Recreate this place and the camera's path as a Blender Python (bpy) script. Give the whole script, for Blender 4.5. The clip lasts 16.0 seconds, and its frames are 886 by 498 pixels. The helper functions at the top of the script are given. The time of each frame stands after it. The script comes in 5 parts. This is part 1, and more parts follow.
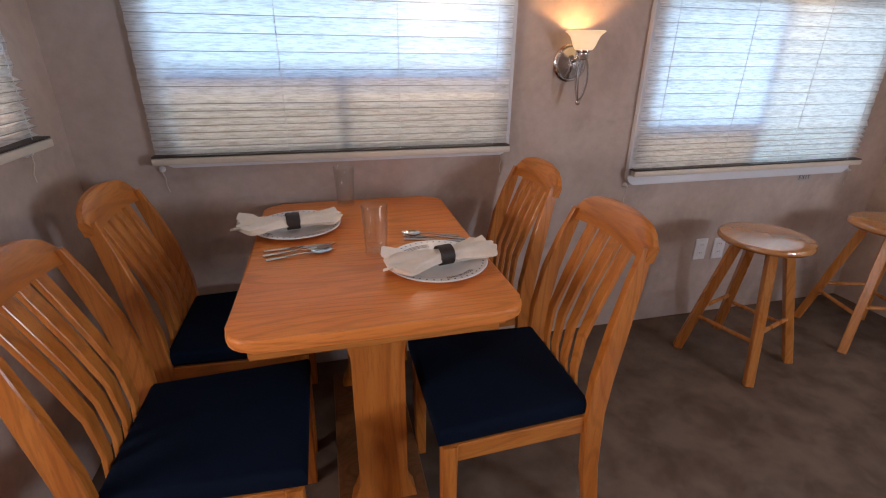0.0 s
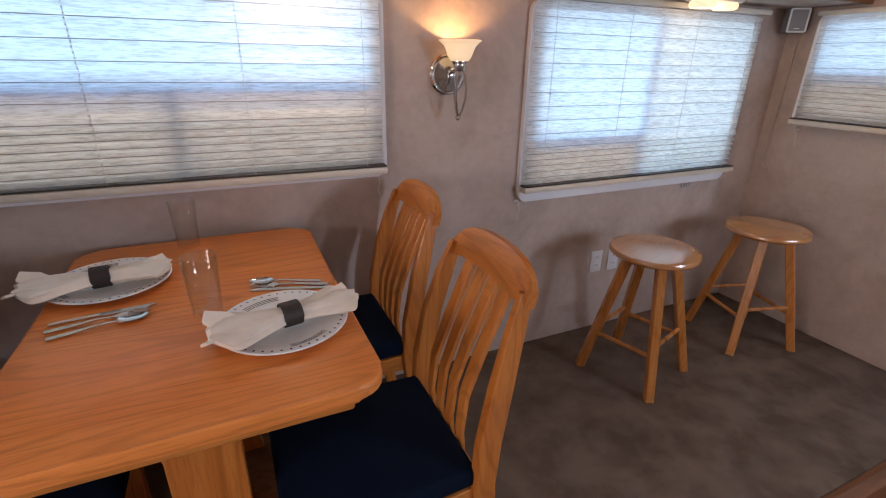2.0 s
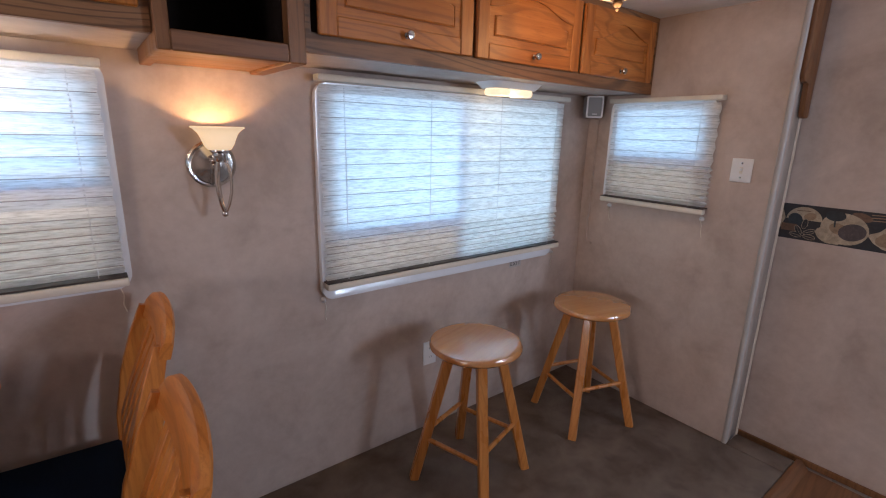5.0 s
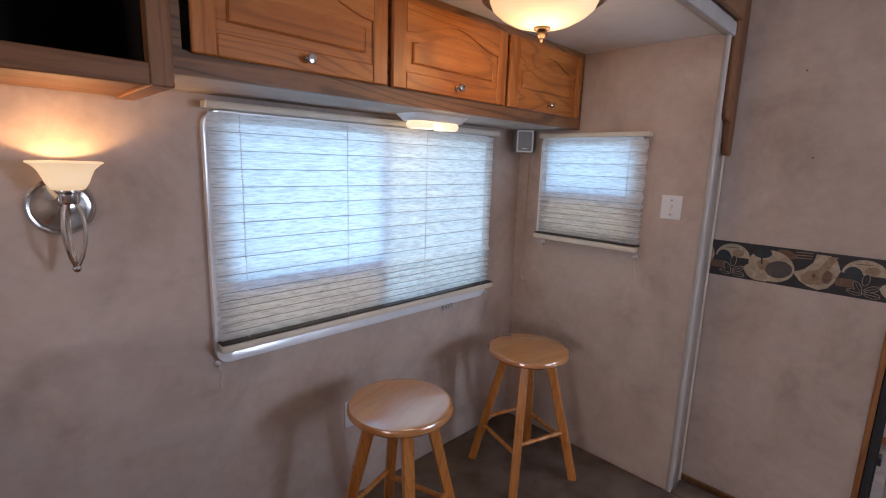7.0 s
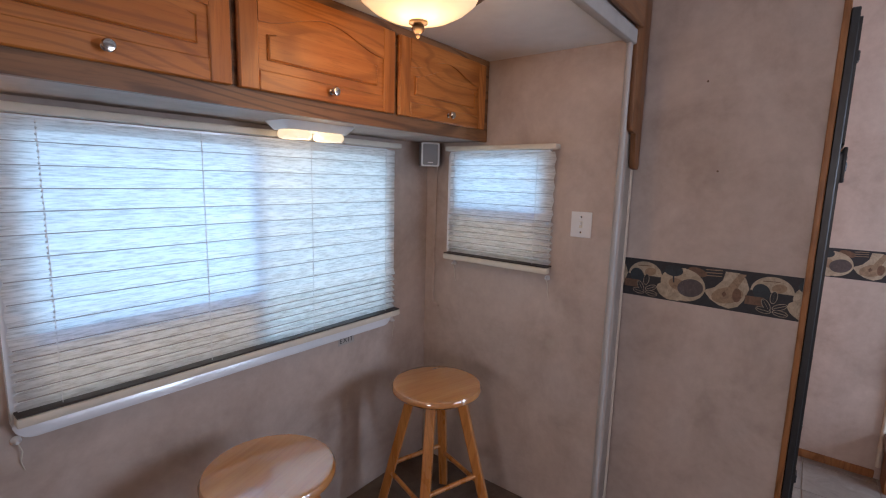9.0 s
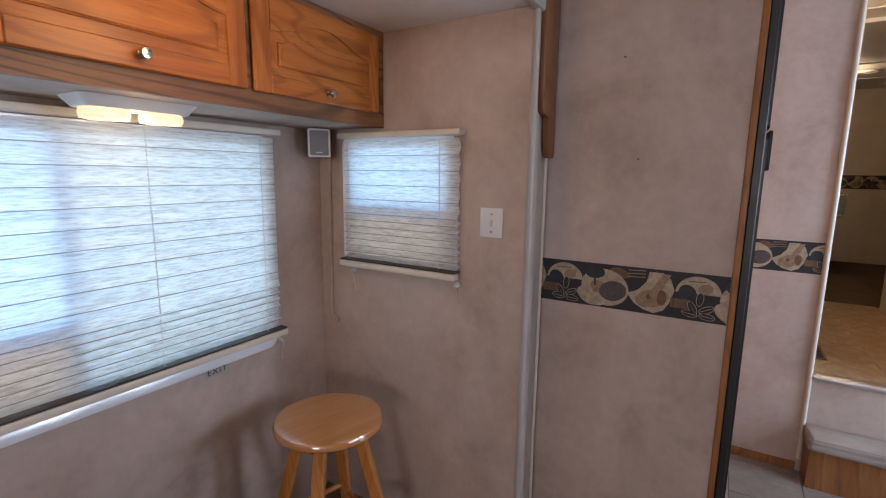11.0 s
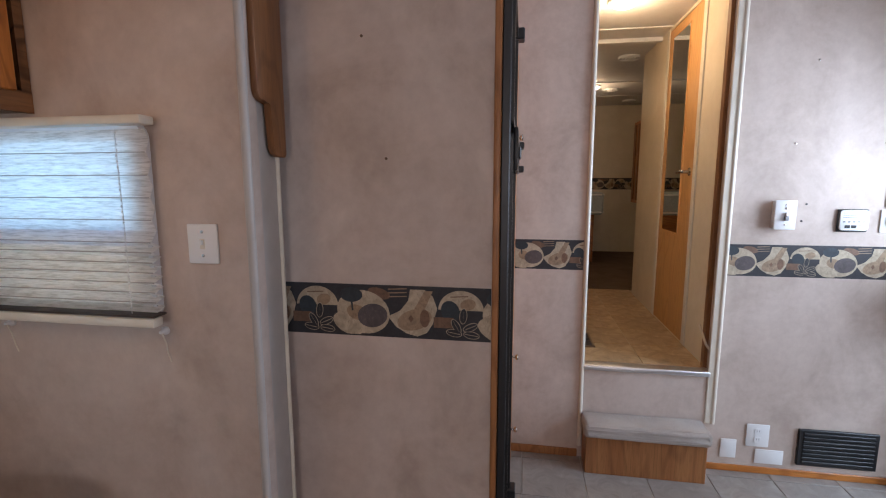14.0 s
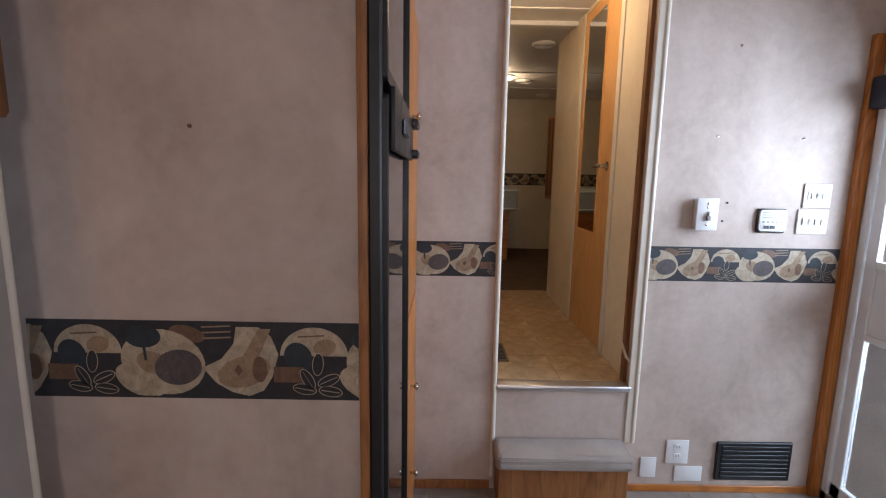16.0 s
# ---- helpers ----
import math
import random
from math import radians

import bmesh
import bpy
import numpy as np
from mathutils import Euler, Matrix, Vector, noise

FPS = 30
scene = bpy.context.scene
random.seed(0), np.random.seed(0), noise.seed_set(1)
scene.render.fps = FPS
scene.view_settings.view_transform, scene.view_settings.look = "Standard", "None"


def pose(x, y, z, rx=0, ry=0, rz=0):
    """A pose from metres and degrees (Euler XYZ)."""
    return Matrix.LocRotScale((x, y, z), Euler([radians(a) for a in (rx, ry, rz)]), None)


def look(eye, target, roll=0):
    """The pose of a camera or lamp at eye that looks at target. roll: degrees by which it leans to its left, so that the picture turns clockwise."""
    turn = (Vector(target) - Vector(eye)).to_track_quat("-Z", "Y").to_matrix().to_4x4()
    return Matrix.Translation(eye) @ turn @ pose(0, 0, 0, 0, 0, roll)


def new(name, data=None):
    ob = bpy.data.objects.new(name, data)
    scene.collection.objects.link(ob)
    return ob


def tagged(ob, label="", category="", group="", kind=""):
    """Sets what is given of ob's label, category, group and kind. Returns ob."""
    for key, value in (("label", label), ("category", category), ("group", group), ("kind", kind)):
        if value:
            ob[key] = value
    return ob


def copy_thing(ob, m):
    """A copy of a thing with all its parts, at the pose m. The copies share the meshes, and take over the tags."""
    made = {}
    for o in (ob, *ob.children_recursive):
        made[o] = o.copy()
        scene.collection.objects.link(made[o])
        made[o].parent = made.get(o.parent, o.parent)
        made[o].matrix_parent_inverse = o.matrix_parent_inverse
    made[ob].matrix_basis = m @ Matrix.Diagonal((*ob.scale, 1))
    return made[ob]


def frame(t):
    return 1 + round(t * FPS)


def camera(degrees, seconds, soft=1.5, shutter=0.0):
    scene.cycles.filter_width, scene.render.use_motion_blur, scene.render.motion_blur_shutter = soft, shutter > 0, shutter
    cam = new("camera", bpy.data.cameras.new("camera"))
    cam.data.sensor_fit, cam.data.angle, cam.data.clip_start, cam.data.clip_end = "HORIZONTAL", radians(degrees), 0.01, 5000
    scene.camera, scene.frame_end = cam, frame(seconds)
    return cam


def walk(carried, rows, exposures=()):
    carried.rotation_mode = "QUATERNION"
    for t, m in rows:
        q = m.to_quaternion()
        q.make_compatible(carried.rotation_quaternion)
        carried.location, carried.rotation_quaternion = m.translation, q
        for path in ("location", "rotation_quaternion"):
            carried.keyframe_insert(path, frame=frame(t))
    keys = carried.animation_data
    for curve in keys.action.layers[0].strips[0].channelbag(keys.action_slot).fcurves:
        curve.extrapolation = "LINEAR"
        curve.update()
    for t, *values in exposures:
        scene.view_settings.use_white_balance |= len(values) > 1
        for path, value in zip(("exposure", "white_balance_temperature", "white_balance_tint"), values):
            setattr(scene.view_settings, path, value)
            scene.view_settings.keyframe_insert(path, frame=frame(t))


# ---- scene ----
cam = camera(87.2, 16.0, soft=1.15)
METRES, EYE, TILT, LEAN, TURN = 2.44, 1.312, 0.0, 0.0, -14.2
EXPO, TINT = 0.0, 19.0
ROWS = [
    (0.0, 0.0, 0.0, 0.0, 0.26, -22.96, -0.61),
    (0.5, 0.0213, 0.0225, 0.0001, -1.36, -23.16, -0.78),
    (1.0, 0.0377, 0.0459, 0.0001, -3.57, -23.1, -0.86),
    (1.5, 0.0513, 0.0719, 0.0023, -6.6, -22.72, -0.96),
    (2.0, 0.067, 0.0897, 0.0046, -10.13, -22.02, -1.0),
    (2.5, 0.0925, 0.107, 0.0086, -14.12, -21.07, -0.88),
    (3.0, 0.1258, 0.1217, 0.0135, -17.21, -19.59, -0.8),
    (3.5, 0.1647, 0.1309, 0.0216, -19.46, -17.93, -0.9),
    (4.0, 0.1972, 0.1347, 0.027, -20.67, -16.46, -1.18),
    (6.5, 0.288, 0.1965, 0.0396, -28.05, -11.46, -1.47),
    (7.0, 0.3038, 0.2138, 0.0418, -30.2, -10.43, -1.75),
    (7.5, 0.3165, 0.2254, 0.0428, -32.49, -9.32, -1.92),
    (8.0, 0.3368, 0.2341, 0.0439, -34.46, -8.77, -1.88),
    (8.5, 0.3749, 0.2464, 0.0445, -36.28, -8.52, -1.65),
    (9.0, 0.417, 0.251, 0.0456, -37.42, -8.51, -1.46),
    (11.5, 0.5648, 0.3087, 0.0451, -48.22, -9.12, -0.49),
    (12.0, 0.5791, 0.3145, 0.0456, -52.35, -8.92, -0.14),
    (12.5, 0.5976, 0.3151, 0.0445, -56.86, -8.63, 0.15),
    (13.0, 0.6262, 0.3114, 0.0425, -60.51, -8.45, 0.27),
    (13.5, 0.6706, 0.3029, 0.0412, -63.68, -8.25, 0.28),
    (14.0, 0.712, 0.2894, 0.0411, -66.2, -8.11, 0.11),
    (14.5, 0.7474, 0.2782, 0.0383, -68.28, -8.18, -0.24),
    (15.0, 0.7909, 0.2786, 0.0325, -71.1, -8.49, -0.6),
    (15.5, 0.8395, 0.2892, 0.032, -73.61, -8.67, -0.86),
    (16.0, 0.8838, 0.3017, 0.0342, -75.93, -8.69, -0.98),
]
walk(cam, [(t, pose(0, 0, EYE, TILT, LEAN, TURN) @ pose(METRES * x, METRES * y, METRES * z, 90 + pitch, roll, yaw)) for t, x, y, z, yaw, pitch, roll in ROWS],
     exposures=[(0.0, EXPO + 0.08, 6800, TINT + 8), (4.0, EXPO + 0.02, 6200, TINT + 4), (9.0, EXPO - 0.04, 6150, TINT + 4), (12.5, EXPO + 0.06, 6350, TINT + 3), (14.0, EXPO, 6200, TINT + 1), (16.0, EXPO - 0.10, 6250, TINT + 1)])

# ---- world and large lights ----
world = bpy.data.worlds.new("world")
scene.world = world
world.use_nodes = True
wn = world.node_tree.nodes
sky = wn.new("ShaderNodeTexSky")
sky.sky_type = "NISHITA"
sky.sun_disc = False
sky.sun_elevation, sky.sun_rotation = radians(78), radians(250)
wn["Background"].inputs["Strength"].default_value = 0.10
world.node_tree.links.new(sky.outputs[0], wn["Background"].inputs["Color"])


def lamp(name, kind, m, energy, color, **kw):
    data = bpy.data.lights.new(name, kind)
    data.energy, data.color = energy, color
    if kind == "AREA":
        data.shape, data.size, data.size_y = "RECTANGLE", kw["size"], kw["size_y"]
    if "radius" in kw:
        data.shadow_soft_size = kw["radius"]
    if kind == "SUN":
        data.angle = radians(0.5)
    ob = new(name, data)
    ob.matrix_world = m
    return ob


DAY = (0.36, 0.72, 1.0)
WARM = (1.0, 0.60, 0.24)
sun_dir = Vector((-math.cos(radians(78)) * 0.94, -math.cos(radians(78)) * 0.34, math.sin(radians(78))))
lamp("sun", "SUN", look(sun_dir * 20, (0, 0, 0)), 3.0, (1.0, 0.95, 0.87))
# daylight standing in the openings
WIN_POWER = 13.0
lamp("daylight_dinette_window", "AREA", look((0.08, 1.96, 1.24), (0.08, 0, 1.24)), WIN_POWER * 0.68, DAY, size=1.30, size_y=0.66)
lamp("daylight_seating_window", "AREA", look((2.00, 1.96, 1.18), (2.00, 0, 1.18)), WIN_POWER * 0.78, DAY, size=1.30, size_y=0.80)
lamp("daylight_small_window", "AREA", look((3.02, 1.432, 1.31), (0, 1.432, 1.31)), WIN_POWER * 0.175, DAY, size=0.46, size_y=0.48)
lamp("daylight_end_window", "AREA", look((-0.96, 1.342, 1.31), (2, 1.342, 1.31)), WIN_POWER * 0.175, DAY, size=0.46, size_y=0.48)
lamp("daylight_entry_door", "AREA", look((3.55, -2.40, 1.25), (4.15, -0.4, 1.05)), 285.0, (0.66, 0.85, 1.0), size=1.1, size_y=1.8)
# Fill from two unseen openings, added to brighten the inner walls.
lamp("daylight_kitchen_window", "AREA", look((2.55, -1.70, 1.42), (2.55, 2, 1.2)), 8.0, (0.86, 0.92, 1.0), size=0.88, size_y=0.66)
lamp("daylight_rear_window", "AREA", look((-2.60, -0.35, 1.42), (2, -0.35, 1.2)), 36.0, (1.0, 0.95, 0.89), size=1.3, size_y=0.72)

# ---- materials ----


class Nodes:
    def __init__(self, name):
        self.mat = bpy.data.materials.new(name)
        self.mat.use_nodes = True
        self.t = self.mat.node_tree
        self.n = self.t.nodes
        self.b = self.n["Principled BSDF"]
        self.out = self.n["Material Output"]
        self.tc = self.n.new("ShaderNodeTexCoord")

    def link(self, a, b):
        self.t.links.new(a, b)

    def noise(self, scale, detail=4, rough=0.55, stretch=(1, 1, 1), distort=0.0):
        m = self.n.new("ShaderNodeMapping")
        m.inputs["Scale"].default_value = stretch
        self.link(self.tc.outputs["Object"], m.inputs["Vector"])
        x = self.n.new("ShaderNodeTexNoise")
        x.inputs["Scale"].default_value, x.inputs["Detail"].default_value = scale, detail
        x.inputs["Roughness"].default_value, x.inputs["Distortion"].default_value = rough, distort
        self.link(m.outputs[0], x.inputs["Vector"])
        return x.outputs["Fac"]

    def ramp(self, fac, stops):
        r = self.n.new("ShaderNodeValToRGB")
        e = r.color_ramp.elements
        e[0].position, e[0].color = stops[0][0], (*stops[0][1], 1)
        e[1].position, e[1].color = stops[-1][0], (*stops[-1][1], 1)
        for p, c in stops[1:-1]:
            k = e.new(p)
            k.color = (*c, 1)
        self.link(fac, r.inputs["Fac"])
        return r.outputs["Color"]

    def mix(self, fac, a, b, mode="MIX"):
        m = self.n.new("ShaderNodeMix")
        m.data_type, m.blend_type = "RGBA", mode
        for sock, v in ((m.inputs[0], fac), (m.inputs[6], a), (m.inputs[7], b)):
            if isinstance(v, (int, float)):
                sock.default_value = v
            elif isinstance(v, tuple):
                sock.default_value = (*v, 1)
            else:
                self.link(v, sock)
        return m.outputs[2]

    def bump(self, h, strength, dist=0.002):
        b = self.n.new("ShaderNodeBump")
        b.inputs["Strength"].default_value, b.inputs["Distance"].default_value = strength, dist
        self.link(h, b.inputs["Height"])
        self.link(b.outputs[0], self.b.inputs["Normal"])

    def rand(self):
        return self.n.new("ShaderNodeObjectInfo").outputs["Random"]

    def done(self, color, rough=0.5, metal=0.0, spec=0.5):
        if isinstance(color, tuple):
            self.b.inputs["Base Color"].default_value = (*color, 1)
        else:
            self.link(color, self.b.inputs["Base Color"])
        if isinstance(rough, (int, float)):
            self.b.inputs["Roughness"].default_value = rough
        else:
            self.link(rough, self.b.inputs["Roughness"])
        self.b.inputs["Metallic"].default_value = metal
        self.b.inputs["Specular IOR Level"].default_value = spec
        return self.mat


def wallpaper(name, a, b, c):
    m = Nodes(name)
    big = m.noise(3.2, 5, 0.6, distort=0.6)
    small = m.noise(26, 4, 0.6)
    col = m.mix(0.22, m.ramp(big, [(0.33, a), (0.52, b), (0.70, c)]), m.ramp(small, [(0.35, a), (0.65, c)]))
    streak = m.noise(9, 3, 0.5, stretch=(1.4, 1.4, 0.25))
    col = m.mix(0.14, col, m.ramp(streak, [(0.3, a), (0.7, c)]))
    m.bump(m.noise(260, 3), 0.12, 0.001)
    return m.done(col, 0.62, spec=0.3)


def wood(name, dark, mid, light, axis="x", rough=0.36, wave=0.24, coat=0.0):
    m = Nodes(name)
    st = {"x": (0.07, 1, 1), "y": (1, 0.07, 1), "z": (1, 1, 0.07)}[axis]
    fine = m.noise(170, 4, 0.65, stretch=st)
    broad = m.noise(16, 3, 0.5, stretch=st, distort=1.2)
    # growth rings: contour lines of a slow noise drawn out along the grain
    slow = m.noise(4.2, 1.5, 0.45, stretch={"x": (0.16, 1, 1), "y": (1, 0.16, 1), "z": (1, 1, 0.16)}[axis], distort=0.25)
    mul = m.n.new("ShaderNodeMath")
    mul.operation = "MULTIPLY"
    mul.inputs[1].default_value = 130.0
    m.link(slow, mul.inputs[0])
    rings = m.n.new("ShaderNodeMath")
    rings.operation = "SINE"
    m.link(mul.outputs[0], rings.inputs[0])
    col = m.ramp(broad, [(0.32, mid), (0.68, light)])
    col = m.mix(m.ramp(rings.outputs[0], [(0.45, (0, 0, 0)), (0.98, (wave * 1.25,) * 3)]), col, dark)
    col = m.mix(m.ramp(fine, [(0.50, (0, 0, 0)), (0.80, (0.55, 0.55, 0.55))]), col, dark)
    r = m.ramp(broad, [(0.3, (rough - 0.05,) * 3), (0.7, (rough + 0.09,) * 3)])
    m.bump(fine, 0.10, 0.001)
    m.b.inputs["Coat Weight"].default_value, m.b.inputs["Coat Roughness"].default_value = coat, 0.10
    m.b.inputs["Coat IOR"].default_value = 1.5 if coat < 0.9 else 2.3
    return m.done(col, r, spec=0.36)


def plain(name, color, rough=0.5, metal=0.0, vary=0.06, scale=14, bump=0.0, spec=0.5):
    m = Nodes(name)
    n = m.noise(scale, 4)
    lo = tuple(c * (1 - vary) for c in color)
    hi = tuple(min(1, c * (1 + vary)) for c in color)
    if bump:
        m.bump(m.noise(220, 3), bump, 0.001)
    r = m.ramp(m.noise(scale * 1.7, 3), [(0.3, (max(0.02, rough * 0.85),) * 3), (0.7, (min(1, rough * 1.15),) * 3)])
    return m.done(m.ramp(n, [(0.3, lo), (0.7, hi)]), r, metal, spec)


def emissive(name, color, strength, base=(0.8, 0.75, 0.65)):
    m = Nodes(name)
    m.b.inputs["Emission Color"].default_value = (*color, 1)
    m.b.inputs["Emission Strength"].default_value = strength
    return m.done(base, 0.3)


def fabric_blind():
    m = Nodes("pleated_fabric")
    slub = m.noise(150, 4, 0.65, stretch=(0.14, 0.14, 1.5))
    col = m.ramp(slub, [(0.36, (0.64, 0.62, 0.59)), (0.50, (0.83, 0.82, 0.80)), (0.66, (0.94, 0.93, 0.91))])
    d = m.n.new("ShaderNodeBsdfDiffuse")
    tr = m.n.new("ShaderNodeBsdfTranslucent")
    tp = m.n.new("ShaderNodeBsdfTransparent")
    for k in (d, tr):
        m.link(col, k.inputs["Color"])
    a = m.n.new("ShaderNodeMixShader")
    a.inputs[0].default_value = 0.55
    m.link(d.outputs[0], a.inputs[1])
    m.link(tr.outputs[0], a.inputs[2])
    b = m.n.new("ShaderNodeMixShader")
    b.inputs[0].default_value = 0.05
    m.link(a.outputs[0], b.inputs[1])
    m.link(tp.outputs[0], b.inputs[2])
    m.link(b.outputs[0], m.out.inputs["Surface"])
    return m.mat


def mesh_screen(name, color, clear, tint=(1.0, 1.0, 1.0)):
    m = Nodes(name)
    d = m.n.new("ShaderNodeBsdfDiffuse")
    m.link(m.ramp(m.noise(40, 3), [(0.3, tuple(c * 0.9 for c in color)), (0.7, color)]), d.inputs["Color"])
    tp = m.n.new("ShaderNodeBsdfTransparent")
    tp.inputs["Color"].default_value = (*tint, 1)
    b = m.n.new("ShaderNodeMixShader")
    b.inputs[0].default_value = clear
    m.link(d.outputs[0], b.inputs[1])
    m.link(tp.outputs[0], b.inputs[2])
    m.link(b.outputs[0], m.out.inputs["Surface"])
    return m.mat


def thin_glass(name, gloss):
    m = Nodes(name)
    tp = m.n.new("ShaderNodeBsdfTransparent")
    tp.inputs["Color"].default_value = (0.97, 0.98, 0.98, 1)
    g = m.n.new("ShaderNodeBsdfGlossy")
    g.inputs["Roughness"].default_value = 0.03
    lw = m.n.new("ShaderNodeLayerWeight")
    lw.inputs["Blend"].default_value = 0.5
    pw = m.n.new("ShaderNodeMath")
    pw.operation = "POWER"
    pw.inputs[1].default_value = 3.5
    m.link(lw.outputs["Facing"], pw.inputs[0])
    k = m.n.new("ShaderNodeMath")
    k.operation = "MULTIPLY_ADD"
    k.inputs[1].default_value, k.inputs[2].default_value = 0.95 * gloss, 0.07
    m.link(pw.outputs[0], k.inputs[0])
    b = m.n.new("ShaderNodeMixShader")
    m.link(k.outputs[0], b.inputs[0])
    m.link(tp.outputs[0], b.inputs[1])
    m.link(g.outputs[0], b.inputs[2])
    m.link(b.outputs[0], m.out.inputs["Surface"])
    return m.mat


def carpet_mat(name, a, b, c):
    m = Nodes(name)
    tuft = m.noise(420, 3, 0.7)
    big = m.noise(6, 5, 0.6, distort=0.25)
    col = m.mix(m.ramp(tuft, [(0.35, (0, 0, 0)), (0.7, (0.7, 0.7, 0.7))]), m.ramp(big, [(0.35, a), (0.62, b)]), c)
    m.bump(tuft, 0.7, 0.004)
    return m.done(col, 0.95, spec=0.1)


def tile_mat(name, a, b, c):
    m = Nodes(name)
    big = m.noise(7, 6, 0.65, distort=1.5)
    col = m.ramp(big, [(0.32, a), (0.5, b), (0.68, c)])
    col = m.mix(m.ramp(m.rand(), [(0, (0, 0, 0)), (1, (0.3, 0.3, 0.3))]), col, a)
    m.bump(m.noise(60, 4), 0.15, 0.002)
    return m.done(col, 0.38)


WALLPAPER = wallpaper("mottled_wallpaper", (0.390, 0.304, 0.252), (0.51, 0.412, 0.352), (0.605, 0.502, 0.437))
WALLPAPER_PALE = wallpaper("cream_wallboard", (0.62, 0.53, 0.40), (0.68, 0.59, 0.45), (0.74, 0.65, 0.51))
CEIL = plain("white_ceiling_vinyl", (0.72, 0.71, 0.70), 0.6, vary=0.04, bump=0.15)
OAK = {a: wood("honey_oak_" + a, (0.16, 0.045, 0.010), (0.40, 0.125, 0.021), (0.53, 0.195, 0.040), a, wave=0.32, coat=0.1) for a in "xyz"}
CHAIR_OAK = {a: wood("chair_oak_" + a, (0.21, 0.052, 0.009), (0.48, 0.145, 0.022), (0.60, 0.215, 0.042), a, 0.33, coat=0.2) for a in "xyz"}
TABLE_OAK = wood("table_oak", (0.36, 0.085, 0.015), (0.76, 0.225, 0.042), (0.84, 0.285, 0.066), "x", 0.36, wave=0.20, coat=0.0)
FRAME_OAK = wood("weathered_oak_frame", (0.060, 0.028, 0.014), (0.20, 0.092, 0.038), (0.30, 0.145, 0.062), "x", 0.45, wave=0.5)
STOOL_OAK = wood("stool_beech", (0.30, 0.095, 0.018), (0.49, 0.175, 0.036), (0.58, 0.235, 0.058), "z", 0.28, coat=0.3)
STOOL_TOP = wood("stool_top_beech", (0.42, 0.150, 0.036), (0.51, 0.200, 0.048), (0.58, 0.250, 0.068), "x", 0.17, wave=0.15, coat=1.0)
MID_WOOD = wood("brown_oak_edge", (0.09, 0.035, 0.011), (0.27, 0.105, 0.035), (0.36, 0.155, 0.055), "z", 0.38)
DARK_WOOD = wood("brown_trim_wood", (0.09, 0.035, 0.014), (0.19, 0.080, 0.030), (0.26, 0.115, 0.045), "z", 0.4)
DARK_WOOD_X = wood("brown_lip_wood", (0.09, 0.035, 0.014), (0.17, 0.072, 0.030), (0.24, 0.105, 0.045), "x", 0.4)
DOOR_WOOD = wood("door_oak_veneer", (0.36, 0.17, 0.055), (0.55, 0.29, 0.10), (0.62, 0.35, 0.14), "z", 0.4)
WHITE = plain("white_painted_metal", (0.74, 0.74, 0.73), 0.4, vary=0.04)
FLANGE = plain("glossy_white_flange", (0.76, 0.77, 0.79), 0.16, vary=0.03, spec=0.9)
TRIM = plain("grey_white_vinyl_trim", (0.41, 0.375, 0.345), 0.45, vary=0.06)
CREAM = plain("cream_vinyl_trim", (0.66, 0.60, 0.50), 0.42, vary=0.05)
PLASTIC = plain("white_plastic", (0.72, 0.71, 0.70), 0.35, vary=0.03)
GREYPLATE = plain("grey_plastic", (0.24, 0.235, 0.24), 0.5, vary=0.06, bump=0.1)
DARKGREY = plain("dark_plastic", (0.03, 0.03, 0.032), 0.45, vary=0.1)
BLACK_GLOSS = plain("glossy_black_panel", (0.012, 0.012, 0.013), 0.035, vary=0.05)
BLACK = plain("black_plastic", (0.012, 0.012, 0.013), 0.4, vary=0.1)
NOOK_SHADE = plain("nook_shade_lining", (0.016, 0.011, 0.009), 0.8, vary=0.15, spec=0.08)
CHROME = plain("brushed_nickel", (0.56, 0.54, 0.52), 0.17, metal=1.0, vary=0.06)
STEEL = plain("cutlery_steel", (0.62, 0.61, 0.60), 0.14, metal=1.0, vary=0.04)
BRONZE = plain("bronze_rim", (0.20, 0.14, 0.10), 0.3, metal=1.0, vary=0.15)
ALU = plain("aluminium", (0.70, 0.70, 0.71), 0.34, metal=1.0, vary=0.05)
NAVY = carpet_mat("navy_upholstery", (0.002, 0.006, 0.016), (0.003, 0.009, 0.022), (0.005, 0.012, 0.030))
PORCELAIN = plain("white_porcelain", (0.86, 0.85, 0.83), 0.22, vary=0.02)
INK = plain("dark_glaze", (0.055, 0.05, 0.06), 0.2, vary=0.1)
LINEN = plain("ivory_linen", (0.80, 0.71, 0.60), 0.85, vary=0.06, scale=30, bump=0.25)
RING = plain("dark_wicker", (0.028, 0.018, 0.014), 0.6, vary=0.3, scale=120)
GLASS = thin_glass("drinking_glass", 0.7)
PANE = thin_glass("window_glass", 0.6)
CARPET = carpet_mat("taupe_carpet", (0.082, 0.055, 0.040), (0.195, 0.145, 0.112), (0.23, 0.175, 0.138))
STEP_CARPET = carpet_mat("grey_step_carpet", (0.33, 0.28, 0.25), (0.42, 0.37, 0.33), (0.50, 0.45, 0.41))
DARK_CARPET = carpet_mat("brown_bedroom_carpet", (0.085, 0.058, 0.038), (0.13, 0.09, 0.06), (0.16, 0.115, 0.08))
TILE = tile_mat("grey_beige_tile", (0.23, 0.20, 0.175), (0.30, 0.265, 0.235), (0.37, 0.33, 0.30))
HALL_TILE = tile_mat("beige_tile", (0.20, 0.125, 0.06), (0.40, 0.27, 0.145), (0.54, 0.40, 0.24))
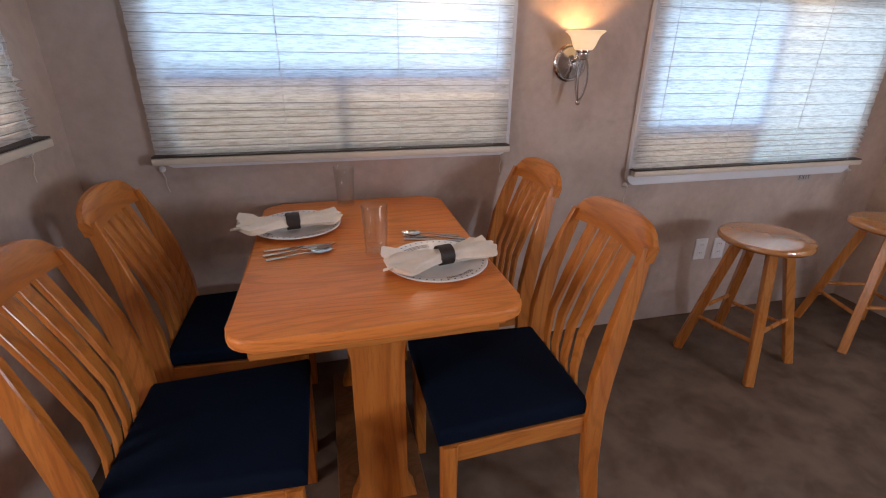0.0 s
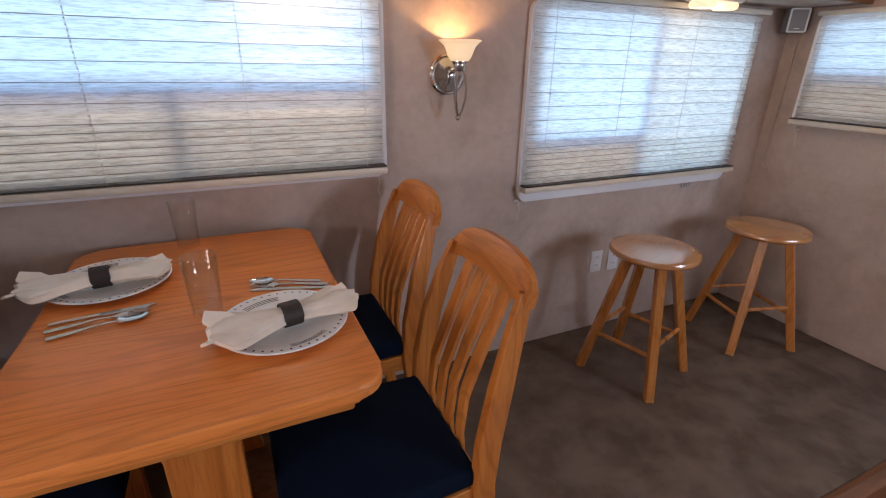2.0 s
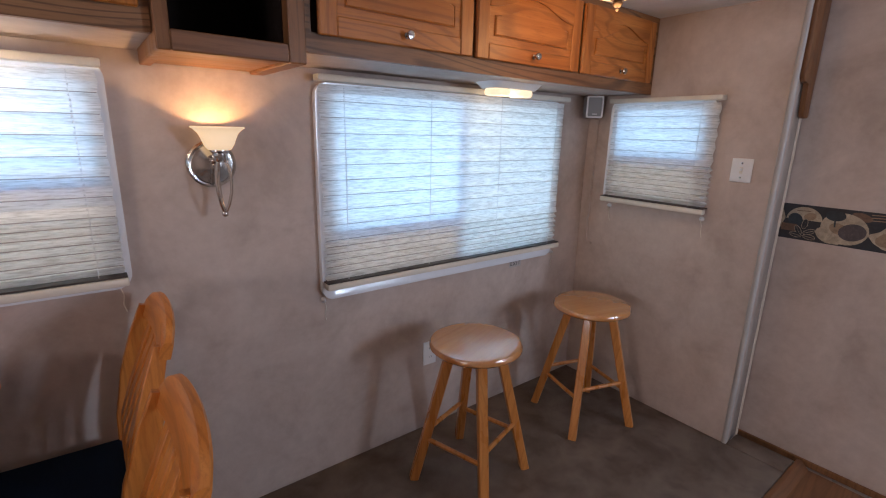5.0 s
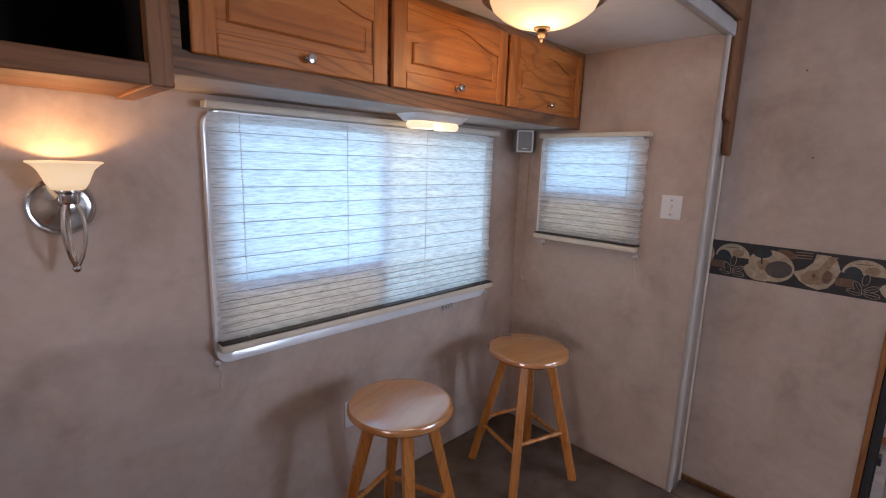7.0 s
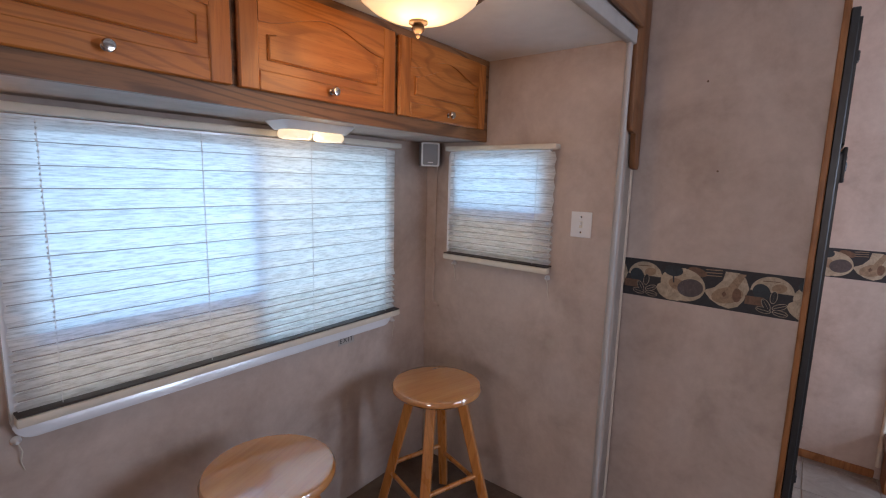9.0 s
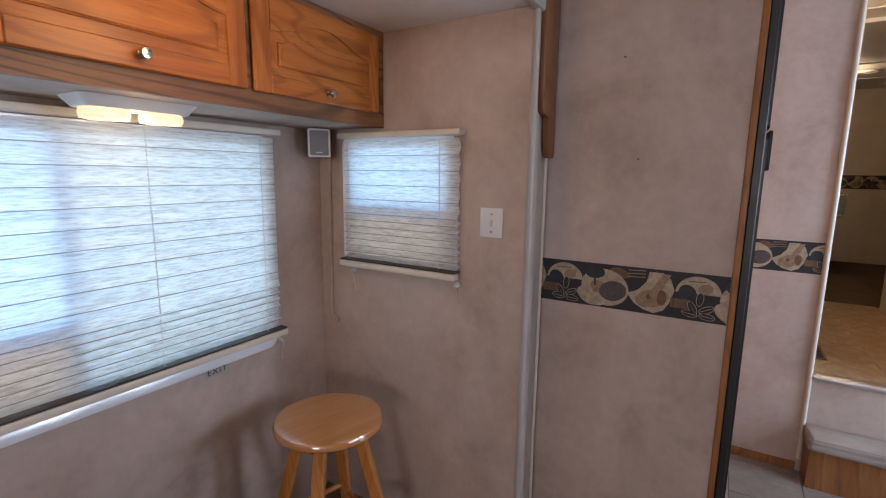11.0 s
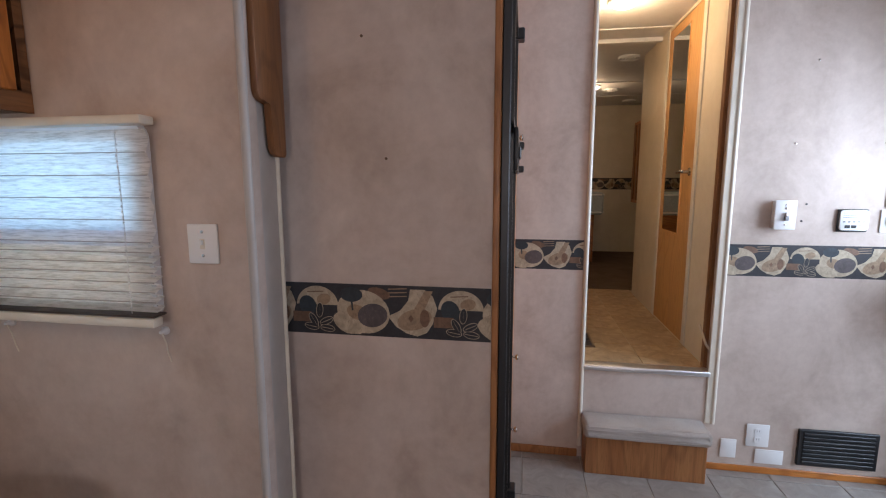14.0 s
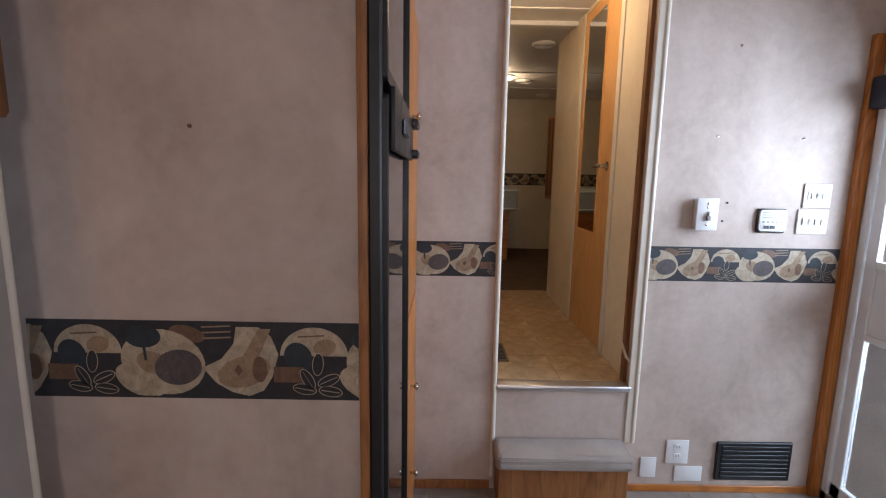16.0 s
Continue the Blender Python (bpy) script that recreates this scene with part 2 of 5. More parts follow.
GROUT = plain("grout", (0.42, 0.39, 0.35), 0.9, vary=0.12)
HALL_GROUT = plain("pale_grout", (0.50, 0.42, 0.32), 0.9, vary=0.12)
BLIND = fabric_blind()
CREASE_SHADOW = plain("blind_crease_shadow", (0.40, 0.37, 0.34), 0.9)
RAIL_LINE = plain("dark_rail_edge", (0.045, 0.033, 0.028), 0.6)
# Screens tinted warm, so the light they pass falls beige on the blinds.
SCREEN = mesh_screen("beige_tint_screen", (0.75, 0.58, 0.42), 0.80, (1.0, 0.78, 0.64))
PALE_SCREEN = mesh_screen("pale_tint_screen", (0.6, 0.55, 0.52), 0.92, (1.0, 0.95, 0.90))
# See-through blue put into the rails colours the daylight band on the blinds.
TINTED = mesh_screen("blue_band_rail_tint", (0.30, 0.38, 0.50), 0.42, (0.50, 0.72, 1.0))
DENSE_SCREEN = mesh_screen("dense_door_screen", (0.22, 0.22, 0.23), 0.48)
DOOR_SCREEN = mesh_screen("grey_door_screen", (0.33, 0.33, 0.35), 0.72)
MIRROR = plain("mirror_silver", (0.80, 0.82, 0.81), 0.015, metal=1.0, vary=0.01)
LAMP_GLASS = emissive("lit_alabaster_glass", (1.0, 0.66, 0.25), 0.75)
SCONCE_GLASS = emissive("lit_frosted_glass", (1.0, 0.68, 0.30), 0.62)
LENS = emissive("lit_lens", (1.0, 0.74, 0.36), 0.85)
HOT_LENS = emissive("lit_spot_lens", (1.0, 0.86, 0.66), 7.0)
MATTRESS = plain("grey_green_ticking", (0.36, 0.39, 0.36), 0.8, vary=0.18, scale=60, bump=0.3)
PIPING = plain("white_piping", (0.74, 0.72, 0.66), 0.7)


def printed(name, color, vein, amount):
    """Printed paper: a colour broken by soft mottling and fine scratched veins."""
    m = Nodes(name)
    col = m.ramp(m.noise(34, 5, 0.65, distort=0.8), [(0.34, tuple(c * 0.72 for c in color)), (0.66, tuple(min(1, c * 1.18) for c in color))])
    fine = m.noise(120, 4, 0.7, stretch=(1, 1, 0.5), distort=2.0)
    col = m.mix(m.ramp(fine, [(0.54, (0, 0, 0)), (0.70, (amount,) * 3)]), col, vein)
    return m.done(col, 0.6)


B_DARK = printed("border_navy", (0.020, 0.019, 0.023), (0.06, 0.05, 0.045), 0.35)
B_CREAM = printed("border_cream", (0.42, 0.335, 0.235), (0.17, 0.11, 0.07), 0.65)
B_TAN = printed("border_tan", (0.29, 0.195, 0.12), (0.10, 0.06, 0.035), 0.6)
B_PLUM = printed("border_plum", (0.080, 0.062, 0.062), (0.22, 0.17, 0.13), 0.45)
B_TEAL = printed("border_teal", (0.020, 0.028, 0.036), (0.07, 0.07, 0.07), 0.4)
B_RUST = printed("border_rust", (0.16, 0.085, 0.048), (0.05, 0.03, 0.02), 0.6)
GROUND = plain("dry_ground", (0.32, 0.27, 0.21), 0.95, vary=0.25, scale=1.5)
EXTERIOR = plain("white_fibreglass", (0.72, 0.71, 0.68), 0.4, vary=0.04)

# ---- mesh helpers ----


def add_box(bm, x0, x1, y0, y1, z0, z1, bevel=0.0, seg=1):
    v = [bm.verts.new((x, y, z)) for x in (x0, x1) for y in (y0, y1) for z in (z0, z1)]
    idx = [(0, 1, 3, 2), (4, 6, 7, 5), (0, 4, 5, 1), (2, 3, 7, 6), (0, 2, 6, 4), (1, 5, 7, 3)]
    f = [bm.faces.new([v[i] for i in q]) for q in idx]
    if bevel > 0:
        es = {e for q in f for e in q.edges}
        bmesh.ops.bevel(bm, geom=list(es), offset=bevel, segments=seg, affect="EDGES", profile=0.5)


def add_prism(bm, pts, axis, a, b, bevel=0.0, seg=1):
    """A flat outline drawn in the two other axes, thick from a to b along axis."""
    def at(p, h):
        return {"x": (h, p[0], p[1]), "y": (p[0], h, p[1]), "z": (p[0], p[1], h)}[axis]
    lo = [bm.verts.new(at(p, a)) for p in pts]
    hi = [bm.verts.new(at(p, b)) for p in pts]
    n = len(pts)
    fs = [bm.faces.new(lo), bm.faces.new(hi[::-1])]
    for i in range(n):
        bm.faces.new((lo[i], hi[i], hi[(i + 1) % n], lo[(i + 1) % n]))
    if bevel > 0:
        es = {e for f in fs for e in f.edges}
        bmesh.ops.bevel(bm, geom=list(es), offset=bevel, segments=seg, affect="EDGES", profile=0.5)


def add_sweep(bm, pts, w, h, side=(0, 1, 0), taper=None):
    """A bar of section w (along side) by h that follows pts."""
    side = Vector(side).normalized()
    rings = []
    for i, p in enumerate(pts):
        p = Vector(p)
        d = (Vector(pts[min(i + 1, len(pts) - 1)]) - Vector(pts[max(i - 1, 0)])).normalized()
        up = side.cross(d).normalized()
        k = taper[i] if taper else 1.0
        ww, hh = w * k / 2, h * k / 2
        c = 0.22 * min(ww, hh)
        ring = []
        for sx, sy in ((1, 1), (-1, 1), (-1, -1), (1, -1)):
            first = (sx * ww, sy * (hh - c)) if sx * sy > 0 else (sx * (ww - c), sy * hh)
            second = (sx * (ww - c), sy * hh) if sx * sy > 0 else (sx * ww, sy * (hh - c))
            for q in (first, second):
                ring.append(bm.verts.new(p + side * q[0] + up * q[1]))
        rings.append(ring)
    m = len(rings[0])
    for r0, r1 in zip(rings, rings[1:]):
        for j in range(m):
            bm.faces.new((r0[j], r0[(j + 1) % m], r1[(j + 1) % m], r1[j]))
    bm.faces.new(rings[0][::-1])
    bm.faces.new(rings[-1])


def add_tube(bm, pts, r, seg=10):
    rings = []
    for i, p in enumerate(pts):
        d = (Vector(pts[min(i + 1, len(pts) - 1)]) - Vector(pts[max(i - 1, 0)])).normalized()
        a = d.orthogonal().normalized() if i == 0 else (rings_a - d * rings_a.dot(d)).normalized()
        rings_a = a
        b = d.cross(a)
        k = r[i] if isinstance(r, (list, tuple)) else r
        rings.append([bm.verts.new(Vector(p) + (a * math.cos(q) + b * math.sin(q)) * k) for q in [2 * math.pi * j / seg for j in range(seg)]])
    for r0, r1 in zip(rings, rings[1:]):
        for j in range(seg):
            bm.faces.new((r0[j], r0[(j + 1) % seg], r1[(j + 1) % seg], r1[j]))
    bm.faces.new(rings[0][::-1])
    bm.faces.new(rings[-1])


def add_lathe(bm, prof, seg=28, m=Matrix()):
    """A shape turned round z from (radius, height) pairs."""
    rings = []
    for r, z in prof:
        if r < 1e-6:
            rings.append([bm.verts.new(m @ Vector((0, 0, z)))])
        else:
            rings.append([bm.verts.new(m @ Vector((r * math.cos(2 * math.pi * j / seg), r * math.sin(2 * math.pi * j / seg), z))) for j in range(seg)])
    for a, b in zip(rings, rings[1:]):
        for j in range(seg):
            k = (j + 1) % seg
            if len(a) == 1 and len(b) > 1:
                bm.faces.new((a[0], b[k], b[j]))
            elif len(b) == 1 and len(a) > 1:
                bm.faces.new((a[j], a[k], b[0]))
            elif len(a) > 1:
                bm.faces.new((a[j], a[k], b[k], b[j]))


def made(name, bm, mat, parent=None, smooth=False, fix=True):
    if fix:
        bmesh.ops.recalc_face_normals(bm, faces=bm.faces)
    me = bpy.data.meshes.new(name)
    bm.to_mesh(me)
    bm.free()
    for k in (mat if isinstance(mat, (list, tuple)) else [mat]):
        me.materials.append(k)
    if smooth:
        me.polygons.foreach_set("use_smooth", [True] * len(me.polygons))
        me.set_sharp_from_angle(angle=radians(38))
    ob = new(name, me)
    if parent:
        ob.parent = parent
    return ob


def box(name, x0, x1, y0, y1, z0, z1, mat, parent=None, bevel=0.0, seg=1):
    bm = bmesh.new()
    add_box(bm, x0, x1, y0, y1, z0, z1, bevel, seg)
    return made(name, bm, mat, parent, smooth=seg > 1)


def structure(ob, label, category=""):
    return tagged(ob, label, category, kind="structure")


def round_rect(x0, x1, z0, z1, r, n=6):
    pts = []
    for cx, cz, a0 in ((x1 - r, z0 + r, -90), (x1 - r, z1 - r, 0), (x0 + r, z1 - r, 90), (x0 + r, z0 + r, 180)):
        for i in range(n + 1):
            a = radians(a0 + 90 * i / n)
            pts.append((cx + r * math.cos(a), cz + r * math.sin(a)))
    return pts


def add_ring_frame(bm, outer, inner, y0, y1):
    """A frame between two outlines of as many points, in x and z, thick along y."""
    n = len(outer)
    rows = [[bm.verts.new((p[0], y, p[1])) for p in loop] for loop, y in ((outer, y1), (outer, y0), (inner, y0), (inner, y1))]
    for i in range(n):
        j = (i + 1) % n
        for a in range(4):
            b = (a + 1) % 4
            bm.faces.new((rows[a][i], rows[a][j], rows[b][j], rows[b][i]))


def add_sloped_ring(bm, outer, crest, inner, front, back):
    """A window flange: proud at its outer rim and falling away towards the opening."""
    n = len(outer)
    rows = [[bm.verts.new((p[0], y, p[1])) for p in loop] for loop, y in ((outer, back), (outer, front), (crest, front), (inner, front * 0.2), (inner, back))]
    for i in range(n):
        j = (i + 1) % n
        for a in range(5):
            b = (a + 1) % 5
            bm.faces.new((rows[a][i], rows[a][j], rows[b][j], rows[b][i]))


def holed_wall(name, axis, a, b, u0, u1, z0, z1, holes, mat):
    """A wall thick from a to b along axis, with rectangular holes (u0, u1, z0, z1) through it."""
    us = sorted({u0, u1, *[h[0] for h in holes], *[h[1] for h in holes]})
    zs = sorted({z0, z1, *[h[2] for h in holes], *[h[3] for h in holes]})
    def solid(i, k):
        if not (0 <= i < len(us) - 1 and 0 <= k < len(zs) - 1):
            return False
        uc, zc = (us[i] + us[i + 1]) / 2, (zs[k] + zs[k + 1]) / 2
        return not any(h[0] < uc < h[1] and h[2] < zc < h[3] for h in holes)
    bm = bmesh.new()
    def v(u, t, z):
        return bm.verts.new((u, t, z) if axis == "y" else (t, u, z))
    for i in range(len(us) - 1):
        for k in range(len(zs) - 1):
            if not solid(i, k):
                continue
            p, q, r, s = us[i], us[i + 1], zs[k], zs[k + 1]
            for t in (a, b):
                bm.faces.new([v(p, t, r), v(q, t, r), v(q, t, s), v(p, t, s)])
            for di, dk, c in ((-1, 0, [(p, r), (p, s)]), (1, 0, [(q, r), (q, s)]), (0, -1, [(p, r), (q, r)]), (0, 1, [(p, s), (q, s)])):
                if not solid(i + di, k + dk):
                    (ua, za), (ub, zb) = c
                    bm.faces.new([v(ua, a, za), v(ub, a, zb), v(ub, b, zb), v(ua, b, za)])
    bmesh.ops.remove_doubles(bm, verts=bm.verts, dist=1e-5)
    return made(name, bm, mat)


# ---- the plan: slide-out room, main room, hall and bedroom ----
YB, XR, XL, XP, XF = 1.839, 2.90, -0.84, 3.11, 4.27
YS, ZC, ZM, FLOOR = 0.91, 1.93, 2.45, -0.047
W1 = (-0.53, 0.70, 0.955, 1.53)
W2 = (1.37, 2.61, 0.80, 1.53)
W3 = (1.20, 1.66, 1.085, 1.54)
structure(holed_wall("wall_north", "y", YB, YB + 0.05, XL - 0.05, XR + 0.05, -0.02, ZC + 0.02, [W1, W2], WALLPAPER), "mottled taupe wallpapered slide-out wall with two windows")
structure(holed_wall("wall_east", "x", XR, XR + 0.05, YS, YB, -0.02, ZC + 0.02, [W3], WALLPAPER), "mottled taupe wallpapered end wall with a small window")
structure(holed_wall("wall_west", "x", XL - 0.05, XL, YS, YB, -0.02, ZC + 0.02, [(1.11, 1.57, 1.085, 1.54)], WALLPAPER), "mottled taupe wallpapered end wall beside the dinette")
structure(box("ceiling", XL - 0.05, XR + 0.05, YS, YB + 0.05, ZC, ZC + 0.05, CEIL), "smooth white slide-out ceiling")
structure(box("floor", XL - 0.05, XR, 0.67, YB, -0.045, 0.0, CARPET, bevel=0.008, seg=2), "taupe cut-pile carpet over the slide-out floor", "carpet")
structure(box("floor_edge", XR, 3.03, 0.67, YS - 0.002, -0.045, 0.0, CARPET, bevel=0.010, seg=2), "carpeted corner of the slide-out floor", "carpet")
bm = bmesh.new()
add_prism(bm, [(0.668, -0.004), (0.668, FLOOR), (0.37, FLOOR), (0.373, FLOOR + 0.010), (0.62, FLOOR + 0.012), (0.65, -0.004)], "x", XL, 3.06)
structure(made("trim", bm, DARK_WOOD_X), "stained brown wooden lip along the carpet edge", "trim")
structure(box("wall_slide_flange", XR + 0.004, 3.045, YS + 0.006, YS + 0.035, -0.02, ZC, TRIM, bevel=0.006, seg=2), "grey-white return at the end of the slide-out", "wall")
bm = bmesh.new()
add_tube(bm, [(XR + 0.002, YS + 0.004, -0.0), (XR + 0.002, YS + 0.004, ZC)], 0.011, 12)
structure(made("trim_corner_bead", bm, TRIM, smooth=True), "rounded vinyl corner bead on the slide-out edge", "trim")
bm = bmesh.new()
add_tube(bm, [(3.046, YS + 0.006, -0.03), (3.046, YS + 0.006, 1.52)], 0.007, 10)
structure(made("trim_outer_bead", bm, CREAM, smooth=True), "thin pale bead along the slide-out flange", "trim")
structure(box("trim_ceiling_edge", XL, 3.06, YS - 0.012, YS + 0.02, ZC - 0.012, ZC + 0.04, TRIM, bevel=0.006, seg=2), "white trim along the slide-out ceiling edge", "trim")
# stepped wooden end of the slide fascia
bm = bmesh.new()
add_prism(bm, [(2.929, ZC + 0.2), (2.929, 1.635), (2.936, 1.620), (2.950, 1.613), (2.989, 1.613), (2.992, 1.505), (3.002, 1.486), (3.018, 1.480), (3.052, 1.480), (3.059, 1.49), (3.059, ZC + 0.2)], "y", YS - 0.018, YS + 0.001, 0.004, 2)
structure(made("trim_fascia_end", bm, DARK_WOOD, smooth=True), "stepped brown oak end of the slide-out fascia", "trim")
structure(box("trim_fascia", XL, 2.945, YS - 0.03, YS - 0.010, ZC + 0.045, ZC + 0.2, DARK_WOOD_X, bevel=0.004), "brown oak fascia above the slide-out opening", "trim")
structure(box("wall_above_slide", -2.5, XP, YS + 0.0, YS + 0.05, ZC + 0.05, ZM, WALLPAPER), "wallpapered wall above the slide-out", "wall")
structure(box("wall_beside_slide", -2.5, XL - 0.05, YS, YS + 0.05, FLOOR, ZC + 0.05, WALLPAPER), "wallpapered wall beside the slide-out", "wall")

# refrigerator enclosure and pantry
structure(box("wall_refrigerator_panel", XP, XP + 0.018, 0.335, 1.0, FLOOR, ZM, WALLPAPER), "mottled taupe wallpapered side panel of the refrigerator cabinet", "wall")
structure(box("wall_refrigerator_back", XP + 0.018, XF, 0.95, 1.0, FLOOR, ZM, WALLPAPER), "wallpapered wall behind the refrigerator", "wall")
structure(box("trim_panel_edge", XP - 0.006, XP + 0.020, 0.316, 0.335, FLOOR, ZM, MID_WOOD, bevel=0.004, seg=2), "oak corner strip on the refrigerator cabinet", "trim")
structure(box("baseboard", XP - 0.012, XP, 0.335, 0.93, FLOOR, FLOOR + 0.03, DARK_WOOD, bevel=0.003), "low brown baseboard strip", "baseboard")

# far wall with the stepped doorway
DL, DR, HF = -0.075, -0.69, 0.47
structure(holed_wall("wall_far", "x", XF, XF + 0.05, -1.60, 0.95, FLOOR, ZM, [(DR, DL, HF - 0.02, 2.42)], WALLPAPER), "mottled taupe wallpapered wall with the hall doorway")
for nm, y in (("trim_doorway_a", DL + 0.006), ("trim_doorway_b", DR - 0.026)):
    bm = bmesh.new()
    add_tube(bm, [(XF - 0.004, y, 0.02 if y > -0.3 else 0.2), (XF - 0.004, y, 2.42)], 0.011, 12)
    structure(made(nm, bm, CREAM, smooth=True), "pale rounded bead beside the hall doorway", "trim")
structure(box("trim_nosing", XF - 0.016, XF + 0.055, DR + 0.001, DL - 0.001, HF - 0.024, HF + 0.004, ALU, bevel=0.008, seg=3), "ribbed aluminium nosing on the hall step", "trim")
SA, SB = (-1.05, 0.35, 1.02, 1.82), (2.06, 3.04, 1.05, 1.78)
structure(holed_wall("wall_south", "y", -1.65, -1.60, -2.5, 3.36, FLOOR, ZM, [SB], WALLPAPER), "plain wallpapered wall behind the walk")
structure(box("wall_south_end", 4.24, XF + 0.05, -1.65, -1.60, FLOOR, ZM, WALLPAPER), "wall beside the entry door", "wall")
structure(box("wall_over_entry", 3.36, 4.24, -1.65, -1.60, 1.98, ZM, WALLPAPER), "wall above the entry door", "wall")
structure(holed_wall("wall_rear", "x", -2.55, -2.5, -1.65, YS + 0.05, FLOOR, ZM, [SA], WALLPAPER), "plain wallpapered rear wall")
structure(box("ceiling_main", -2.55, XF, -1.65, 1.0, ZM, ZM + 0.05, CEIL), "white main room ceiling", "ceiling")
structure(box("subfloor", -2.55, XF, -1.65, 0.95, FLOOR - 0.06, FLOOR - 0.004, GROUT), "grouted base of the tiled floor", "floor")
structure(box("trim_entry_corner", XF - 0.030, XF, -1.60, -1.555, FLOOR, 2.0, OAK["z"], bevel=0.004, seg=2), "oak corner strip beside the entry door", "trim")

# hall and bedroom
structure(box("wall_hall_left", XF + 0.05, 6.2, 0.10, 0.15, HF - 0.05, 2.5, WALLPAPER_PALE), "cream hall wall")
structure(holed_wall("wall_hall_right", "y", -0.74, -0.69, XF + 0.05, 6.0, HF - 0.05, 2.5, [(4.70, 5.31, HF, 2.40)], WALLPAPER_PALE), "cream hall wall with the bathroom door")
structure(box("wall_bath_back", XF + 0.05, 6.0, -1.65, -1.60, HF - 0.05, 2.5, WALLPAPER_PALE), "closed wall of the bathroom", "wall")
structure(box("wall_bedroom_near", 5.95, 6.0, -2.2, -0.74, HF - 0.05, 2.5, WALLPAPER_PALE), "bedroom wall beside the hall", "wall")
structure(box("wall_bedroom_right", 6.0, 8.6, -2.25, -2.2, HF - 0.05, 2.5, WALLPAPER_PALE), "bedroom side wall", "wall")
structure(box("wall_bedroom_left", 6.2, 8.6, 1.2, 1.25, HF - 0.05, 2.5, WALLPAPER_PALE), "bedroom side wall", "wall")
structure(box("wall_bedroom_corner", 6.15, 6.2, 0.15, 1.25, HF - 0.05, 2.5, WALLPAPER_PALE), "bedroom wall beside the hall", "wall")
structure(box("wall_bedroom_far", 8.5, 8.55, -2.25, 1.25, HF - 0.05, 2.5, WALLPAPER_PALE), "far bedroom wall", "wall")
structure(box("ceiling_bedroom", XF + 0.05, 8.6, -2.25, 1.25, 2.42, 2.47, CEIL), "white panelled hall and bedroom ceiling", "ceiling")
structure(box("hall_base", XF + 0.05, 6.1, -0.74, 0.15, HF - 0.05, HF - 0.004, HALL_GROUT), "grouted base of the hall tiles", "floor")
structure(box("floor_bedroom", 6.1, 8.6, -2.25, 1.25, HF - 0.05, HF, DARK_CARPET), "dark brown bedroom carpet", "carpet")
structure(box("trim_hall_header", 5.49, 5.53, -0.69, 0.10, 2.392, 2.42, WHITE, bevel=0.003), "white trim where the hall meets the bedroom ceiling", "trim")
for x in (5.25, 6.97, 7.75):
    structure(box("trim_ceiling_batten", x, x + 0.035, -2.2, 1.2, 2.412, 2.42, WHITE, bevel=0.002), "white ceiling seam batten", "trim")
structure(box("trim_hall_jamb", XF + 0.051, XF + 0.085, DR - 0.0, DR + 0.018, HF, 2.42, DARK_WOOD), "brown oak door jamb lining", "trim")
structure(box("ground", -60, 60, -60, 60, -1.0, -0.9, GROUND), "dry bare ground around the trailer")
structure(box("wall_outer_roof", -2.6, 8.65, -2.3, 1.3, 2.52, 2.56, EXTERIOR), "white trailer roof", "roof")

# ---- windows and blinds ----
BACK = Matrix.Translation((0, YB, 0))
RIGHT = Matrix.Translation((XR, 0, 0)) @ pose(0, 0, 0, 0, 0, -90)
LEFT = Matrix.Translation((XL, 0, 0)) @ pose(0, 0, 0, 0, 0, 90)


def window(name, m, hole, flange, bars, screens, label):
    """Built with x along the wall, y outward from its face."""
    top = new(name)
    structure(top, label, "window")
    x0, x1, z0, z1 = hole
    bm = bmesh.new()
    fx0, fx1, fz0, fz1 = flange
    add_sloped_ring(bm, round_rect(fx0, fx1, fz0, fz1, 0.045), round_rect(fx0 + 0.010, fx1 - 0.010, fz0 + 0.010, fz1 - 0.010, 0.040),
                    round_rect(x0 + 0.006, x1 - 0.006, z0 + 0.006, z1 - 0.006, 0.035), -0.024, -0.001)
    add_ring_frame(bm, round_rect(x0 + 0.002, x1 - 0.002, z0 + 0.002, z1 - 0.002, 0.037), round_rect(x0 + 0.02, x1 - 0.02, z0 + 0.02, z1 - 0.02, 0.03), -0.004, 0.05)
    made("frame", bm, FLANGE, top, smooth=True)
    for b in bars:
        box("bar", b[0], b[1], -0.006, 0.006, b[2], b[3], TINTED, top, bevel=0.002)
    pane = box("pane", x0 + 0.015, x1 - 0.015, 0.046, 0.050, z0 + 0.015, z1 - 0.015, PANE, top)
    pane.visible_shadow = False
    for s in screens:
        box("insect_screen", s[0], s[1], 0.000, 0.002, s[2], s[3], s[4] if len(s) > 4 else SCREEN, top)
    top.matrix_world = m
    return top


